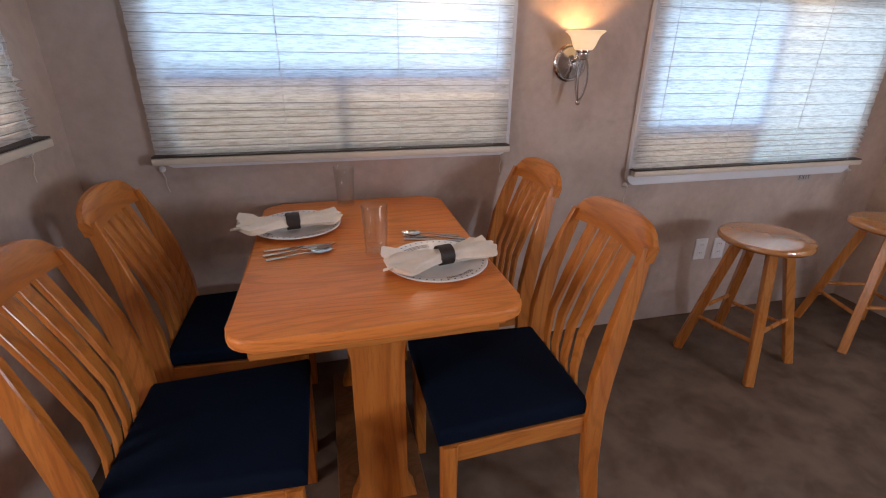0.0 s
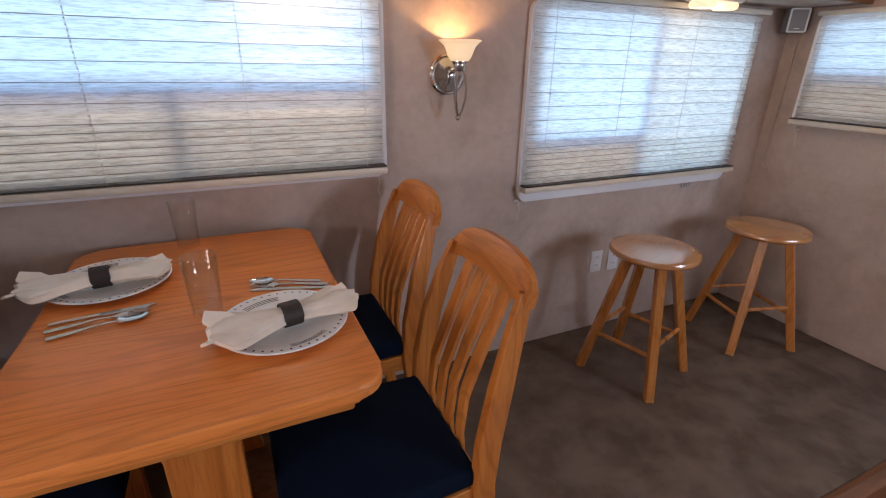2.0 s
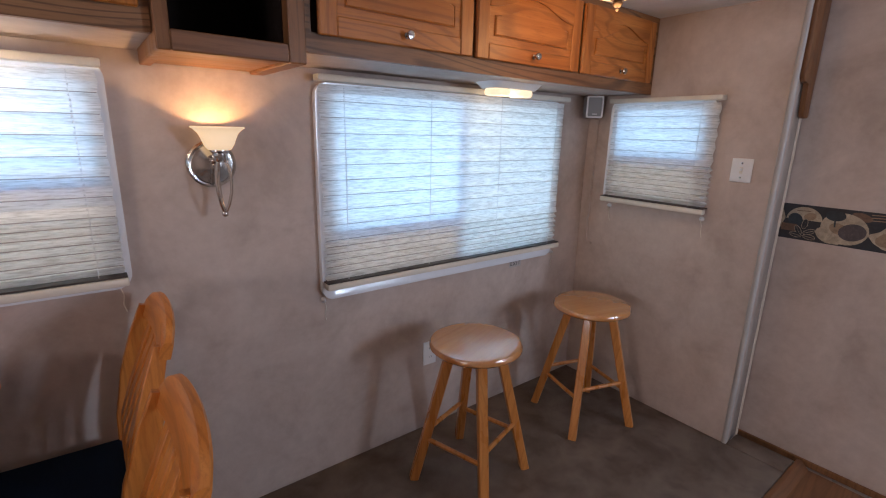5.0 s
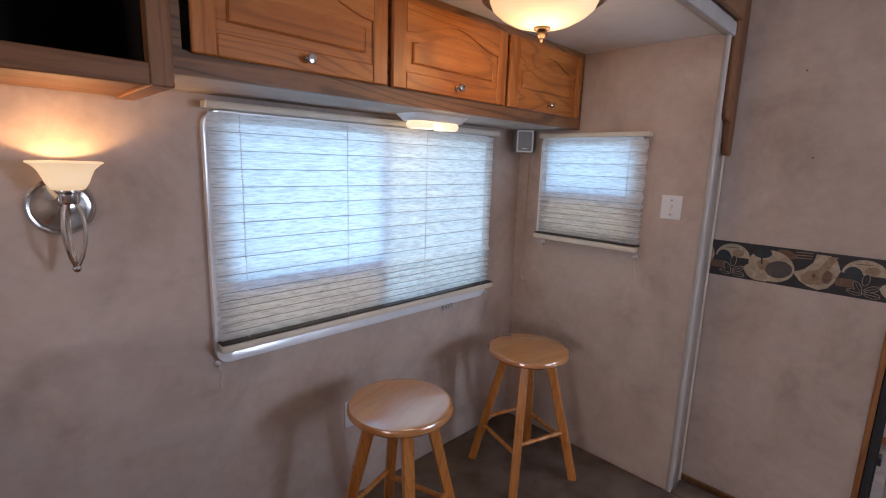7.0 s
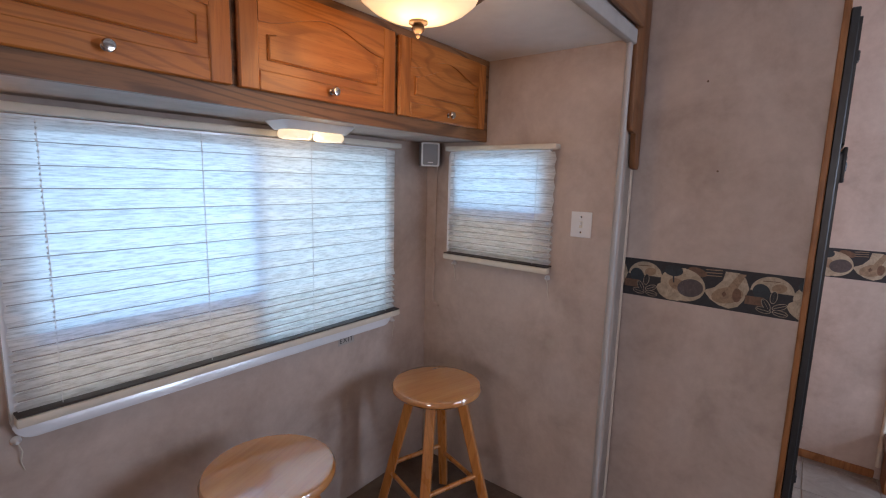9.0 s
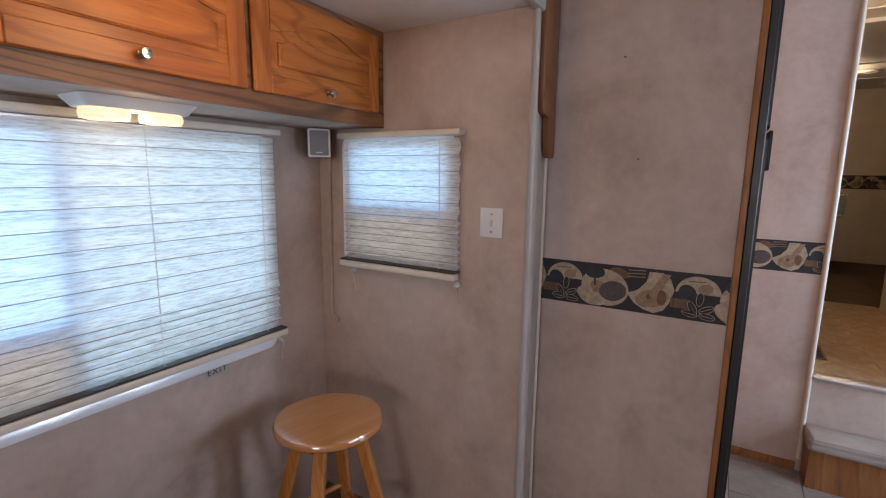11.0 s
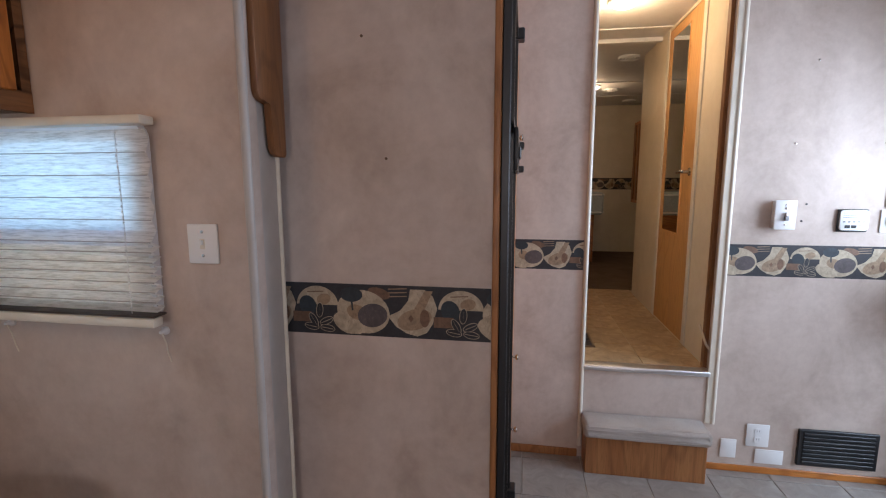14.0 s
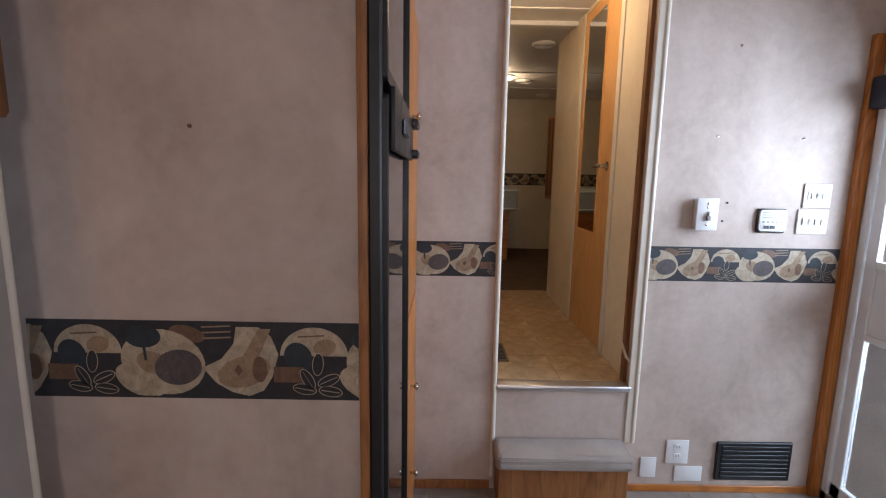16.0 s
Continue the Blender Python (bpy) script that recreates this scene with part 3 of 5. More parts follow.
def blind(m, x0, x1, z0, z1, cords, seed, label):
    """A pleated shade: head rail, fabric, bottom rail and bead cords; x along the wall, y towards it."""
    rnd = random.Random(seed)
    top = tagged(new("pleated_blind"), label, "window blind", "pleated blinds")
    box("head_rail", x0 - 0.012, x1 + 0.012, -0.062, -0.016, z1 - 0.021, z1, CREAM, top, bevel=0.004, seg=2)
    bm = bmesh.new()
    zs, z = [], z1 - 0.030
    lowest = z0 + 0.034
    while z > lowest + 0.18:
        zs.append(z)
        z -= 0.0275
    n = max(4, int((z - lowest) / 0.0125))
    n += (n + len(zs)) % 2
    zs += [z + (lowest - z) * i / n for i in range(n + 1)]
    cols = 26
    grid_z = zs
    grid = []
    for k, zz in enumerate(zs):
        row = []
        dep = 0.0042 if zz > lowest + 0.18 else 0.014
        sgn = 1 if k % 2 else -1
        for c in range(cols + 1):
            u = c / cols
            edge = 0.004 * (1 if sgn > 0 else -1) * (1 if c == cols else -1 if c == 0 else 0)
            y = -0.030 + sgn * dep * 0.8 + 0.0018 * noise.noise((u * 6, zz * 9, seed))
            row.append(bm.verts.new((x0 + (x1 - x0) * u + edge * 0.6, y, zz + 0.0022 * noise.noise((u * 4, zz * 13, seed + 5)))))
        grid.append(row)
    for r0, r1 in zip(grid, grid[1:]):
        for c in range(cols):
            bm.faces.new((r0[c], r0[c + 1], r1[c + 1], r1[c]))
    made("fabric", bm, BLIND, top)
    # Opaque grey strips added along the folds draw their shading against the backlit fabric.
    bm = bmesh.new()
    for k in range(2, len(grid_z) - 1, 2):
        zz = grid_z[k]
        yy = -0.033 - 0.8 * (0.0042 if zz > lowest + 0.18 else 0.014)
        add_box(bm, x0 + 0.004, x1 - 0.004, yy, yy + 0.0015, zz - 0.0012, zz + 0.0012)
    tagged(made("pleat_crease", bm, CREASE_SHADOW, top), kind="stuff")
    box("bottom_rail", x0 - 0.006, x1 + 0.006, -0.068, -0.034, z0, z0 + 0.024, CREAM, top, bevel=0.005, seg=2)
    box("rail_insert", x0 - 0.004, x1 + 0.004, -0.064, -0.020, z0 + 0.025, z0 + 0.030, RAIL_LINE, top)
    for cx in cords:
        bm = bmesh.new()
        z = z1 - 0.04
        while z > z0 + 0.04:
            add_lathe(bm, [(0, -0.0038), (0.0034, 0), (0, 0.0038)], 6, Matrix.Translation((cx + rnd.uniform(-0.001, 0.001), -0.0475, z)))
            z -= 0.0135
        add_tube(bm, [(cx, -0.0475, z1 - 0.03), (cx + 0.002, -0.0475, (z0 + z1) / 2), (cx, -0.0475, z0 + 0.03)], 0.0009, 4)
        made("bead_cord", bm, PLASTIC, top)
    top.matrix_world = m
    return top


def blind_anchor(m, x, z):
    """The hold-down under a blind's corner: a round bracket with a slack cord."""
    top = tagged(new("cord_anchor"), "small round hold-down bracket with a slack cord on the wall", "bracket", "blind hold-downs")
    bm = bmesh.new()
    add_lathe(bm, [(0, 0.0), (0.011, 0.0), (0.011, 0.006), (0.006, 0.012), (0.004, 0.022), (0, 0.024)], 14, pose(x, -0.0005, z, 90))
    made("bracket", bm, PLASTIC, top, smooth=True)
    bm = bmesh.new()
    add_tube(bm, [(x, -0.018, z), (x + 0.008, -0.014, z - 0.03), (x + 0.004, -0.006, z - 0.06), (x + 0.010, -0.004, z - 0.085)], 0.0016, 6)
    made("cord", bm, CREAM, top)
    top.matrix_world = m
    return top


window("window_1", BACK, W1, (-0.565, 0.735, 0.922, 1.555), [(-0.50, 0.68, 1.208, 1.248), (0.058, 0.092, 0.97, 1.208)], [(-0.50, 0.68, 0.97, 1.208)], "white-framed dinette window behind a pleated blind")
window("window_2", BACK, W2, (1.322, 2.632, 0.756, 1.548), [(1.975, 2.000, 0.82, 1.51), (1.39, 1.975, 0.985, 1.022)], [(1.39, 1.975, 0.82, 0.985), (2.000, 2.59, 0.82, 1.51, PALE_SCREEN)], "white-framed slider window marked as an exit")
SOUTH = Matrix.Translation((0, -1.60, 0)) @ pose(0, 0, 0, 0, 0, 180)
REAR = Matrix.Translation((-2.5, 0, 0)) @ pose(0, 0, 0, 0, 0, 90)
# Unseen windows, added as openings for the two fill lamps.
window("window_5", REAR, SA, (SA[0] - 0.03, SA[1] + 0.03, SA[2] - 0.03, SA[3] + 0.03), [], [], "unseen white-framed window added in the rear wall for fill light")
window("window_6", SOUTH, (-SB[1], -SB[0], SB[2], SB[3]), (-SB[1] - 0.03, -SB[0] + 0.03, SB[2] - 0.03, SB[3] + 0.03), [], [], "unseen white-framed window added behind the walk for fill light")
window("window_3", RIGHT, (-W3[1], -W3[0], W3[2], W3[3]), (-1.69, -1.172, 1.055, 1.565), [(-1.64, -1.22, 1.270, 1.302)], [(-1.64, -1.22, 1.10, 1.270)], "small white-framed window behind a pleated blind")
W4 = (1.11, 1.57, 1.085, 1.54)
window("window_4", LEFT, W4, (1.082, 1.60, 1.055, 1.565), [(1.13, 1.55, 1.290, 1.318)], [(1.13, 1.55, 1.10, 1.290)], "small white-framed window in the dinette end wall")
blind(BACK, -0.578, 0.718, 0.940, 1.556, (-0.13, 0.28, 0.655), 1, "lowered cream pleated blind over the dinette window")
blind(BACK, 1.332, 2.640, 0.804, 1.572, (1.42, 1.80, 2.19, 2.57), 2, "lowered cream pleated blind over the wide slider window")
blind(RIGHT, -1.672, -1.154, 1.056, 1.572, (-1.64, -1.225), 3, "lowered cream pleated blind over the small window")
blind(LEFT, 1.078, 1.605, 1.045, 1.572, (1.135, 1.55), 4, "lowered cream pleated blind on the dinette end wall")
for x, z in ((-0.574, 0.915), (0.70, 0.928), (1.33, 0.752), (2.655, 0.765)):
    blind_anchor(BACK, x, z)
for y in (-1.655, -1.172):
    blind_anchor(RIGHT, y, 1.03)
blind_anchor(LEFT, 1.58, 1.03)

# ---- wallpaper border ----


def border(m, length, start, label):
    """A strip of printed wallpaper: x along the wall, y out of it, z up from the strip's foot."""
    top = structure(new("trim_border"), label, "wallpaper border")
    h = 0.153
    bm = bmesh.new()
    add_box(bm, 0, length, -0.0008, 0.0, 0, h)
    made("strip", bm, B_DARK, top)
    bm = bmesh.new()
    def blob(cx, cz, rx, rz, mat, lift, tilt=0.0, a0=0.0, a1=360.0, n=26):
        pts = []
        for i in range(n + (0 if a1 - a0 >= 360 else 1)):
            a = radians(a0 + (a1 - a0) * i / n)
            px, pz = rx * math.cos(a), rz * math.sin(a)
            t = radians(tilt)
            pts.append((cx + px * math.cos(t) - pz * math.sin(t), cz + px * math.sin(t) + pz * math.cos(t)))
        poly(pts, mat, lift)
    def poly(pts, mat, lift):
        pts = [(min(max(x, 0.0), length), min(max(z, 0.004), h - 0.004)) for x, z in pts]
        keep = [p for i, p in enumerate(pts) if (Vector(p) - Vector(pts[i - 1])).length > 1e-5]
        if len(keep) < 3 or max(p[0] for p in keep) - min(p[0] for p in keep) < 1e-4:
            return
        f = bm.faces.new([bm.verts.new((x, -0.0008 - lift * 0.00025, z)) for x, z in keep])
        f.material_index = mat
    x = start - 0.425
    C, T, P, E, R, D = range(6)
    while x < length:
        blob(x + 0.080, 0.072, 0.080, 0.064, C, 2, -12)
        blob(x + 0.035, 0.035, 0.05, 0.03, C, 1, -25)
        blob(x + 0.108, 0.062, 0.045, 0.035, P, 4, 10)
        blob(x + 0.045, 0.122, 0.034, 0.022, E, 5)
        poly([(x + 0.043, 0.105), (x + 0.049, 0.105), (x + 0.051, 0.075), (x + 0.046, 0.075)], E, 6)
        blob(x + 0.128, 0.128, 0.034, 0.016, R, 1, -14)
        for i in range(3):
            poly([(x + 0.155, 0.118 + i * 0.011), (x + 0.210, 0.121 + i * 0.011), (x + 0.210, 0.124 + i * 0.011), (x + 0.155, 0.121 + i * 0.011)], T, 1)
        pts = [(x + 0.154, 0.062), (x + 0.178, 0.032), (x + 0.208, 0.014), (x + 0.240, 0.006), (x + 0.268, 0.018), (x + 0.285, 0.045), (x + 0.298, 0.090), (x + 0.285, 0.125), (x + 0.262, 0.143), (x + 0.220, 0.143), (x + 0.214, 0.110), (x + 0.190, 0.080)]
        poly(pts, C, 2)
        blob(x + 0.232, 0.055, 0.052, 0.030, T, 3, 18)
        blob(x + 0.262, 0.060, 0.014, 0.026, R, 4)
        poly([(x + 0.225, 0.075), (x + 0.262, 0.140), (x + 0.285, 0.140), (x + 0.255, 0.070)], T, 3.5)
        poly([(x + 0.214, 0.058), (x + 0.222, 0.046), (x + 0.230, 0.058), (x + 0.222, 0.070)], R, 5)
        blob(x + 0.060, 0.070, 0.030, 0.022, T, 3, -20)
        blob(x + 0.385, 0.105, 0.022, 0.016, T, 2, 15)
        blob(x + 0.365, 0.088, 0.064, 0.056, C, 1, 0, 0, 180)
        blob(x + 0.335, 0.085, 0.026, 0.030, E, 3, 25)
        poly([(x + 0.288, 0.035), (x + 0.345, 0.035), (x + 0.345, 0.066), (x + 0.288, 0.066)], R, 4)
        poly([(x + 0.335, 0.124), (x + 0.385, 0.127), (x + 0.385, 0.130), (x + 0.335, 0.127)], B_LINE, 4)
        for lx, lz, tl in ((0.352, 0.042, 120), (0.392, 0.040, 25), (0.346, 0.022, 170), (0.395, 0.018, -8), (0.372, 0.072, 85)):
            blob(x + lx, lz, 0.023, 0.011, C, 5, tl)
            blob(x + lx, lz, 0.0212, 0.0094, D, 6, tl)
            poly([(x + lx - 0.018 * math.cos(radians(tl)), lz - 0.018 * math.sin(radians(tl)) - 0.0008), (x + lx + 0.018 * math.cos(radians(tl)), lz + 0.018 * math.sin(radians(tl)) - 0.0008), (x + lx + 0.018 * math.cos(radians(tl)), lz + 0.018 * math.sin(radians(tl)) + 0.0008), (x + lx - 0.018 * math.cos(radians(tl)), lz - 0.018 * math.sin(radians(tl)) + 0.0008)], C, 7)
        x += 0.425
    made("printed_fruit", bm, [B_CREAM, B_TAN, B_PLUM, B_TEAL, B_RUST, B_DARK], top, fix=False)
    top.matrix_world = m
    return top


B_LINE = 4
border(Matrix.Translation((XP - 0.0005, 0.955, 0.971)) @ pose(0, 0, 0, 0, 0, -90), 0.619, 0.170, "navy and cream fruit-patterned wallpaper border on the refrigerator panel")
border(Matrix.Translation((XF - 0.0005, 0.30, 0.971)) @ pose(0, 0, 0, 0, 0, -90), 0.355, 0.423, "navy and cream fruit-patterned wallpaper border beside the pantry")
border(Matrix.Translation((XF - 0.0005, -0.708, 0.965)) @ pose(0, 0, 0, 0, 0, -90), 0.847, 0.411, "navy and cream fruit-patterned wallpaper border by the controls")
border(Matrix.Translation((8.4995, 0.6, 1.318)) @ pose(0, 0, 0, 0, 0, -90), 2.6, 0.0, "fruit-patterned wallpaper border in the bedroom")

# ---- overhead cabinets ----


def cabinet_door(x0, x1, z0, z1, y, parent):
    """A framed door with a raised panel under an arched rail."""
    door = made("door", (lambda b: (add_box(b, x0, x1, y - 0.012, y, z0, z1, 0.003), b)[1])(bmesh.new()), OAK["x"], parent)
    w = min(0.052, (x1 - x0) * 0.16)
    for a, b in ((x0, x0 + w), (x1 - w, x1)):
        box("stile", a, b, y - 0.019, y - 0.012, z0, z1, OAK["z"], door, bevel=0.003)
    box("bottom_rail", x0 + w, x1 - w, y - 0.019, y - 0.012, z0, z0 + 0.052, OAK["x"], door, bevel=0.003)
    n = 14
    arch = []
    for i in range(n + 1):
        u = i / n
        s = 0.5 - 0.5 * math.cos(2 * math.pi * u)
        arch.append((x0 + w + (x1 - x0 - 2 * w) * u, z1 - 0.095 + 0.050 * s))
    bm = bmesh.new()
    add_prism(bm, [(x0 + w, z1), (x1 - w, z1)] + arch[::-1], "y", y - 0.019, y - 0.012)
    made("arched_rail", bm, OAK["x"], door)
    g = 0.026
    inner = [(x0 + w + g, z0 + 0.052 + g), (x1 - w - g, z0 + 0.052 + g)]
    for i in range(n, -1, -1):
        u = i / n
        s = 0.5 - 0.5 * math.cos(2 * math.pi * u)
        inner.append((x0 + w + g + (x1 - x0 - 2 * w - 2 * g) * u, z1 - 0.095 - g + 0.046 * s))
    bm = bmesh.new()
    add_prism(bm, inner, "y", y - 0.018, y - 0.0115, 0.006)
    made("raised_panel", bm, OAK["x"], door)
    bm = bmesh.new()
    kx = (x0 + x1) / 2 + 0.006
    add_lathe(bm, [(0.0085, 0), (0.0085, 0.002), (0.0045, 0.004), (0.0045, 0.013), (0.012, 0.018), (0.0135, 0.023), (0.011, 0.028), (0, 0.030)], 18, pose(kx, y - 0.019, z0 + 0.030, 90))
    made("knob", bm, CHROME, door, smooth=True)
    return door


YC = 1.50


def overhead(x0, x1, doors, label):
    top = tagged(new("overhead_cabinet"), label, "cabinet", "overhead cabinets")
    bm = bmesh.new()
    add_box(bm, x0, x1, YC, YC + 0.018, 1.590, 1.642)
    add_box(bm, x0, x1, YC, YC + 0.018, 1.895, ZC - 0.001)
    for a in [x0] + [(p[1] + q[0]) / 2 - 0.012 for p, q in zip(doors, doors[1:])] + [x1 - 0.024]:
        add_box(bm, a, a + 0.024, YC + 0.001, YC + 0.018, 1.642, 1.895)
    made("face_frame", bm, FRAME_OAK, top)
    box("bottom_board", x0, x1, YC + 0.018, YB - 0.001, 1.5925, 1.604, WALLPAPER, top)
    box("end_board", x1 - 0.012, x1, YC + 0.018, YB - 0.001, 1.604, ZC - 0.001, OAK["z"], top)
    box("side_board", x0, x0 + 0.012, YC + 0.018, YB - 0.001, 1.604, ZC - 0.001, OAK["z"], top)
    for a, b in doors:
        cabinet_door(a, b, 1.637, 1.900, YC, top)
    return top


overhead(1.165, 2.899, [(1.206, 1.740), (1.760, 2.302), (2.328, 2.850)], "honey oak overhead cabinet with three arched doors above the slider window")
overhead(XL + 0.001, 0.820, [(-0.80, -0.27), (-0.25, 0.26), (0.28, 0.80)], "honey oak overhead cabinet above the dinette window")
nook = tagged(new("media_nook"), "open oak media box with a shade-darkened lining between overhead cabinets", "cabinet")
for x0, x1 in ((0.822, 0.852), (1.118, 1.163)):
    box("side", x0, x1, YC - 0.03, YB - 0.001, 1.554, ZC - 0.001, DARK_WOOD, nook, bevel=0.003)
box("floor_board", 0.852, 1.118, YC - 0.02, YB - 0.001, 1.562, 1.592, DARK_WOOD_X, nook, bevel=0.002)
box("lip", 0.852, 1.118, YC - 0.03, YC - 0.02, 1.554, 1.600, DARK_WOOD_X, nook, bevel=0.003)
# Near-black boards carry the deep nook's shade in their colour.
box("lining", 0.852, 1.118, YB - 0.012, YB - 0.002, 1.592, ZC - 0.001, NOOK_SHADE, nook)
box("lining_floor", 0.852, 1.118, YC - 0.019, YB - 0.012, 1.592, 1.595, NOOK_SHADE, nook)
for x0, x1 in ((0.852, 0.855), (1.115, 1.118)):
    box("lining_side", x0, x1, YC + 0.01, YB - 0.012, 1.595, ZC - 0.001, NOOK_SHADE, nook)

# ---- lamps ----


def sconce():
    top = tagged(new("wall_sconce"), "lit brushed-nickel wall sconce with a frosted bell glass shade", "wall lamp")
    x, y = 0.982, YB
    bm = bmesh.new()
    add_lathe(bm, [(0, 0.001), (0.071, 0.001), (0.072, 0.008), (0.066, 0.014), (0.061, 0.013), (0.058, 0.018), (0.046, 0.020), (0.030, 0.028), (0, 0.032)], 40, pose(x, y, 1.277, 90))
    made("back_plate", bm, CHROME, top, smooth=True)
    gx, gy = 0.992, 1.755
    bm = bmesh.new()
    add_tube(bm, [(x, y - 0.025, 1.285), (x + 0.003, 1.79, 1.292), (gx, gy + 0.01, 1.300), (gx, gy, 1.312)], 0.009, 12)
    add_lathe(bm, [(0, 0), (0.018, 0), (0.021, 0.006), (0.021, 0.024), (0.027, 0.030), (0.027, 0.036), (0, 0.036)], 24, Matrix.Translation((gx, gy, 1.290)))
    for k in range(3):
        a = radians(100 + 120 * k)
        c, s = math.cos(a), math.sin(a)
        add_tube(bm, [(gx + c * r, gy + s * r, z) for r, z in ((0.010, 1.300), (0.021, 1.270), (0.026, 1.235), (0.023, 1.195), (0.014, 1.160), (0.004, 1.138))], 0.0048, 8)
    add_lathe(bm, [(0, 0), (0.007, 0.003), (0.010, 0.009), (0.009, 0.016), (0.005, 0.020), (0, 0.026)], 16, Matrix.Translation((gx, gy, 1.120)))
    made("arm", bm, CHROME, top, smooth=True)
    bm = bmesh.new()
    outer = [(0.022, 0), (0.033, 0.004), (0.042, 0.018), (0.048, 0.034), (0.055, 0.050), (0.067, 0.062), (0.0745, 0.066)]
    add_lathe(bm, outer + [(0.074, 0.069)] + [(r - 0.004, z + 0.004) for r, z in outer[::-1]], 40, Matrix.Translation((gx, gy, 1.322)))
    made("glass_shade", bm, SCONCE_GLASS, top, smooth=True)
    lamp("sconce_bulb", "POINT", Matrix.Translation((gx, gy, 1.350)), 2.5, WARM, radius=0.012)
    return top


sconce()

top = tagged(new("ceiling_lamp"), "lit alabaster bowl ceiling lamp with a bronze rim and finial", "ceiling lamp")
c = Matrix.Translation((2.06, 1.167, 0))
bm = bmesh.new()
add_lathe(bm, [(0.0, 1.929), (0.150, 1.929), (0.176, 1.905), (0.180, 1.888), (0.168, 1.880), (0.160, 1.884), (0.150, 1.915), (0, 1.920)], 44, c)
made("rim", bm, BRONZE, top, smooth=True)
bm = bmesh.new()
add_lathe(bm, [(0.156, 1.884), (0.146, 1.862), (0.122, 1.842), (0.088, 1.824), (0.050, 1.813), (0.0, 1.810)], 44, c)
made("bowl", bm, LAMP_GLASS, top, smooth=True)
bm = bmesh.new()
add_lathe(bm, [(0, 1.812), (0.024, 1.812), (0.024, 1.806), (0.014, 1.802), (0.017, 1.795), (0.014, 1.788), (0.007, 1.782), (0.006, 1.776), (0, 1.770)], 24, c)
made("finial", bm, BRONZE, top, smooth=True)
lamp("ceiling_lamp_bulb", "POINT", Matrix.Translation((2.06, 1.167, 1.76)), 3.0, WARM, radius=0.10)

top = tagged(new("under_cabinet_light"), "lit twin-lens white plastic light under the overhead cabinet", "lamp")
bm = bmesh.new()
pts = round_rect(1.965, 2.245, 1.600, 1.740, 0.03)
low = [(2.105 + (x - 2.105) * 0.86, 1.67 + (y - 1.67) * 0.70) for x, y in pts]
a = [bm.verts.new((x, y, 1.591)) for x, y in pts]
b = [bm.verts.new((x, y, 1.566)) for x, y in low]
for i in range(len(a)):
    bm.faces.new((a[i], a[(i + 1) % len(a)], b[(i + 1) % len(a)], b[i]))
bm.faces.new(b)
made("housing", bm, PLASTIC, top, smooth=True)
for x0, x1 in ((1.990, 2.090), (2.124, 2.220)):
    bm = bmesh.new()
    add_prism(bm, round_rect(x0, x1, 1.628, 1.712, 0.03), "z", 1.540, 1.5675, 0.012, 4)
    made("lens", bm, LENS, top, smooth=True)
lamp("under_cabinet_bulb", "POINT", Matrix.Translation((2.105, 1.67, 1.52)), 0.5, (1.0, 0.76, 0.42), radius=0.06)

top = tagged(new("spot_light"), "lit swivel spotlight on a chrome bar under the overhead cabinet", "lamp")
bm = bmesh.new()
add_prism(bm, round_rect(0.36, 0.54, 1.66, 1.72, 0.028), "z", 1.578, 1.591, 0.003, 2)
add_tube(bm, [(0.45, 1.69, 1.58), (0.45, 1.69, 1.565)], 0.009, 10)
made("base", bm, CHROME, top, smooth=True)
bm = bmesh.new()
add_lathe(bm, [(0, 0.0), (0.022, 0.0), (0.034, -0.012), (0.036, -0.028), (0.031, -0.028), (0, -0.022)], 26, pose(0.45, 1.69, 1.572, -8, 10))
made("head", bm, CHROME, top, smooth=True)
bm = bmesh.new()
add_lathe(bm, [(0, -0.031), (0.020, -0.030), (0.031, -0.0275)], 26, pose(0.45, 1.69, 1.572, -8, 10))
made("lens", bm, HOT_LENS, top, smooth=True)
lamp("spot_bulb", "POINT", Matrix.Translation((0.45, 1.68, 1.52)), 1.8, (1.0, 0.76, 0.45), radius=0.03)

# ---- speaker, plates, sign ----
top = tagged(new("speaker"), "small grey satellite speaker in the corner under the cabinet", "speaker")
box("cabinet", -0.042, 0.042, -0.038, 0.038, -0.054, 0.054, GREYPLATE, top, bevel=0.006, seg=2)
bm = bmesh.new()
add_ring_frame(bm, round_rect(-0.042, 0.042, -0.054, 0.054, 0.008), round_rect(-0.035, 0.035, -0.047, 0.047, 0.006), -0.046, -0.039)
made("bezel", bm, PLASTIC, top)
box("grille", -0.035, 0.035, -0.043, -0.0385, -0.047, 0.047, GREYPLATE, top, bevel=0.002)
box("badge", -0.012, 0.012, -0.0445, -0.043, -0.038, -0.034, PLASTIC, top)
top.matrix_world = pose(2.832, 1.775, 1.535, 0, 0, -40)

bm = bmesh.new()
add_tube(bm, [(2.893, 1.775, 1.50), (2.893, 1.778, 1.2), (2.893, 1.782, 0.84), (2.893, 1.775, 0.812), (2.893, 1.745, 0.800)], 0.006, 8)
tagged(made("cable_cover", bm, WALLPAPER, smooth=True), "thin pale cable run down the wall under the speaker", "cable")


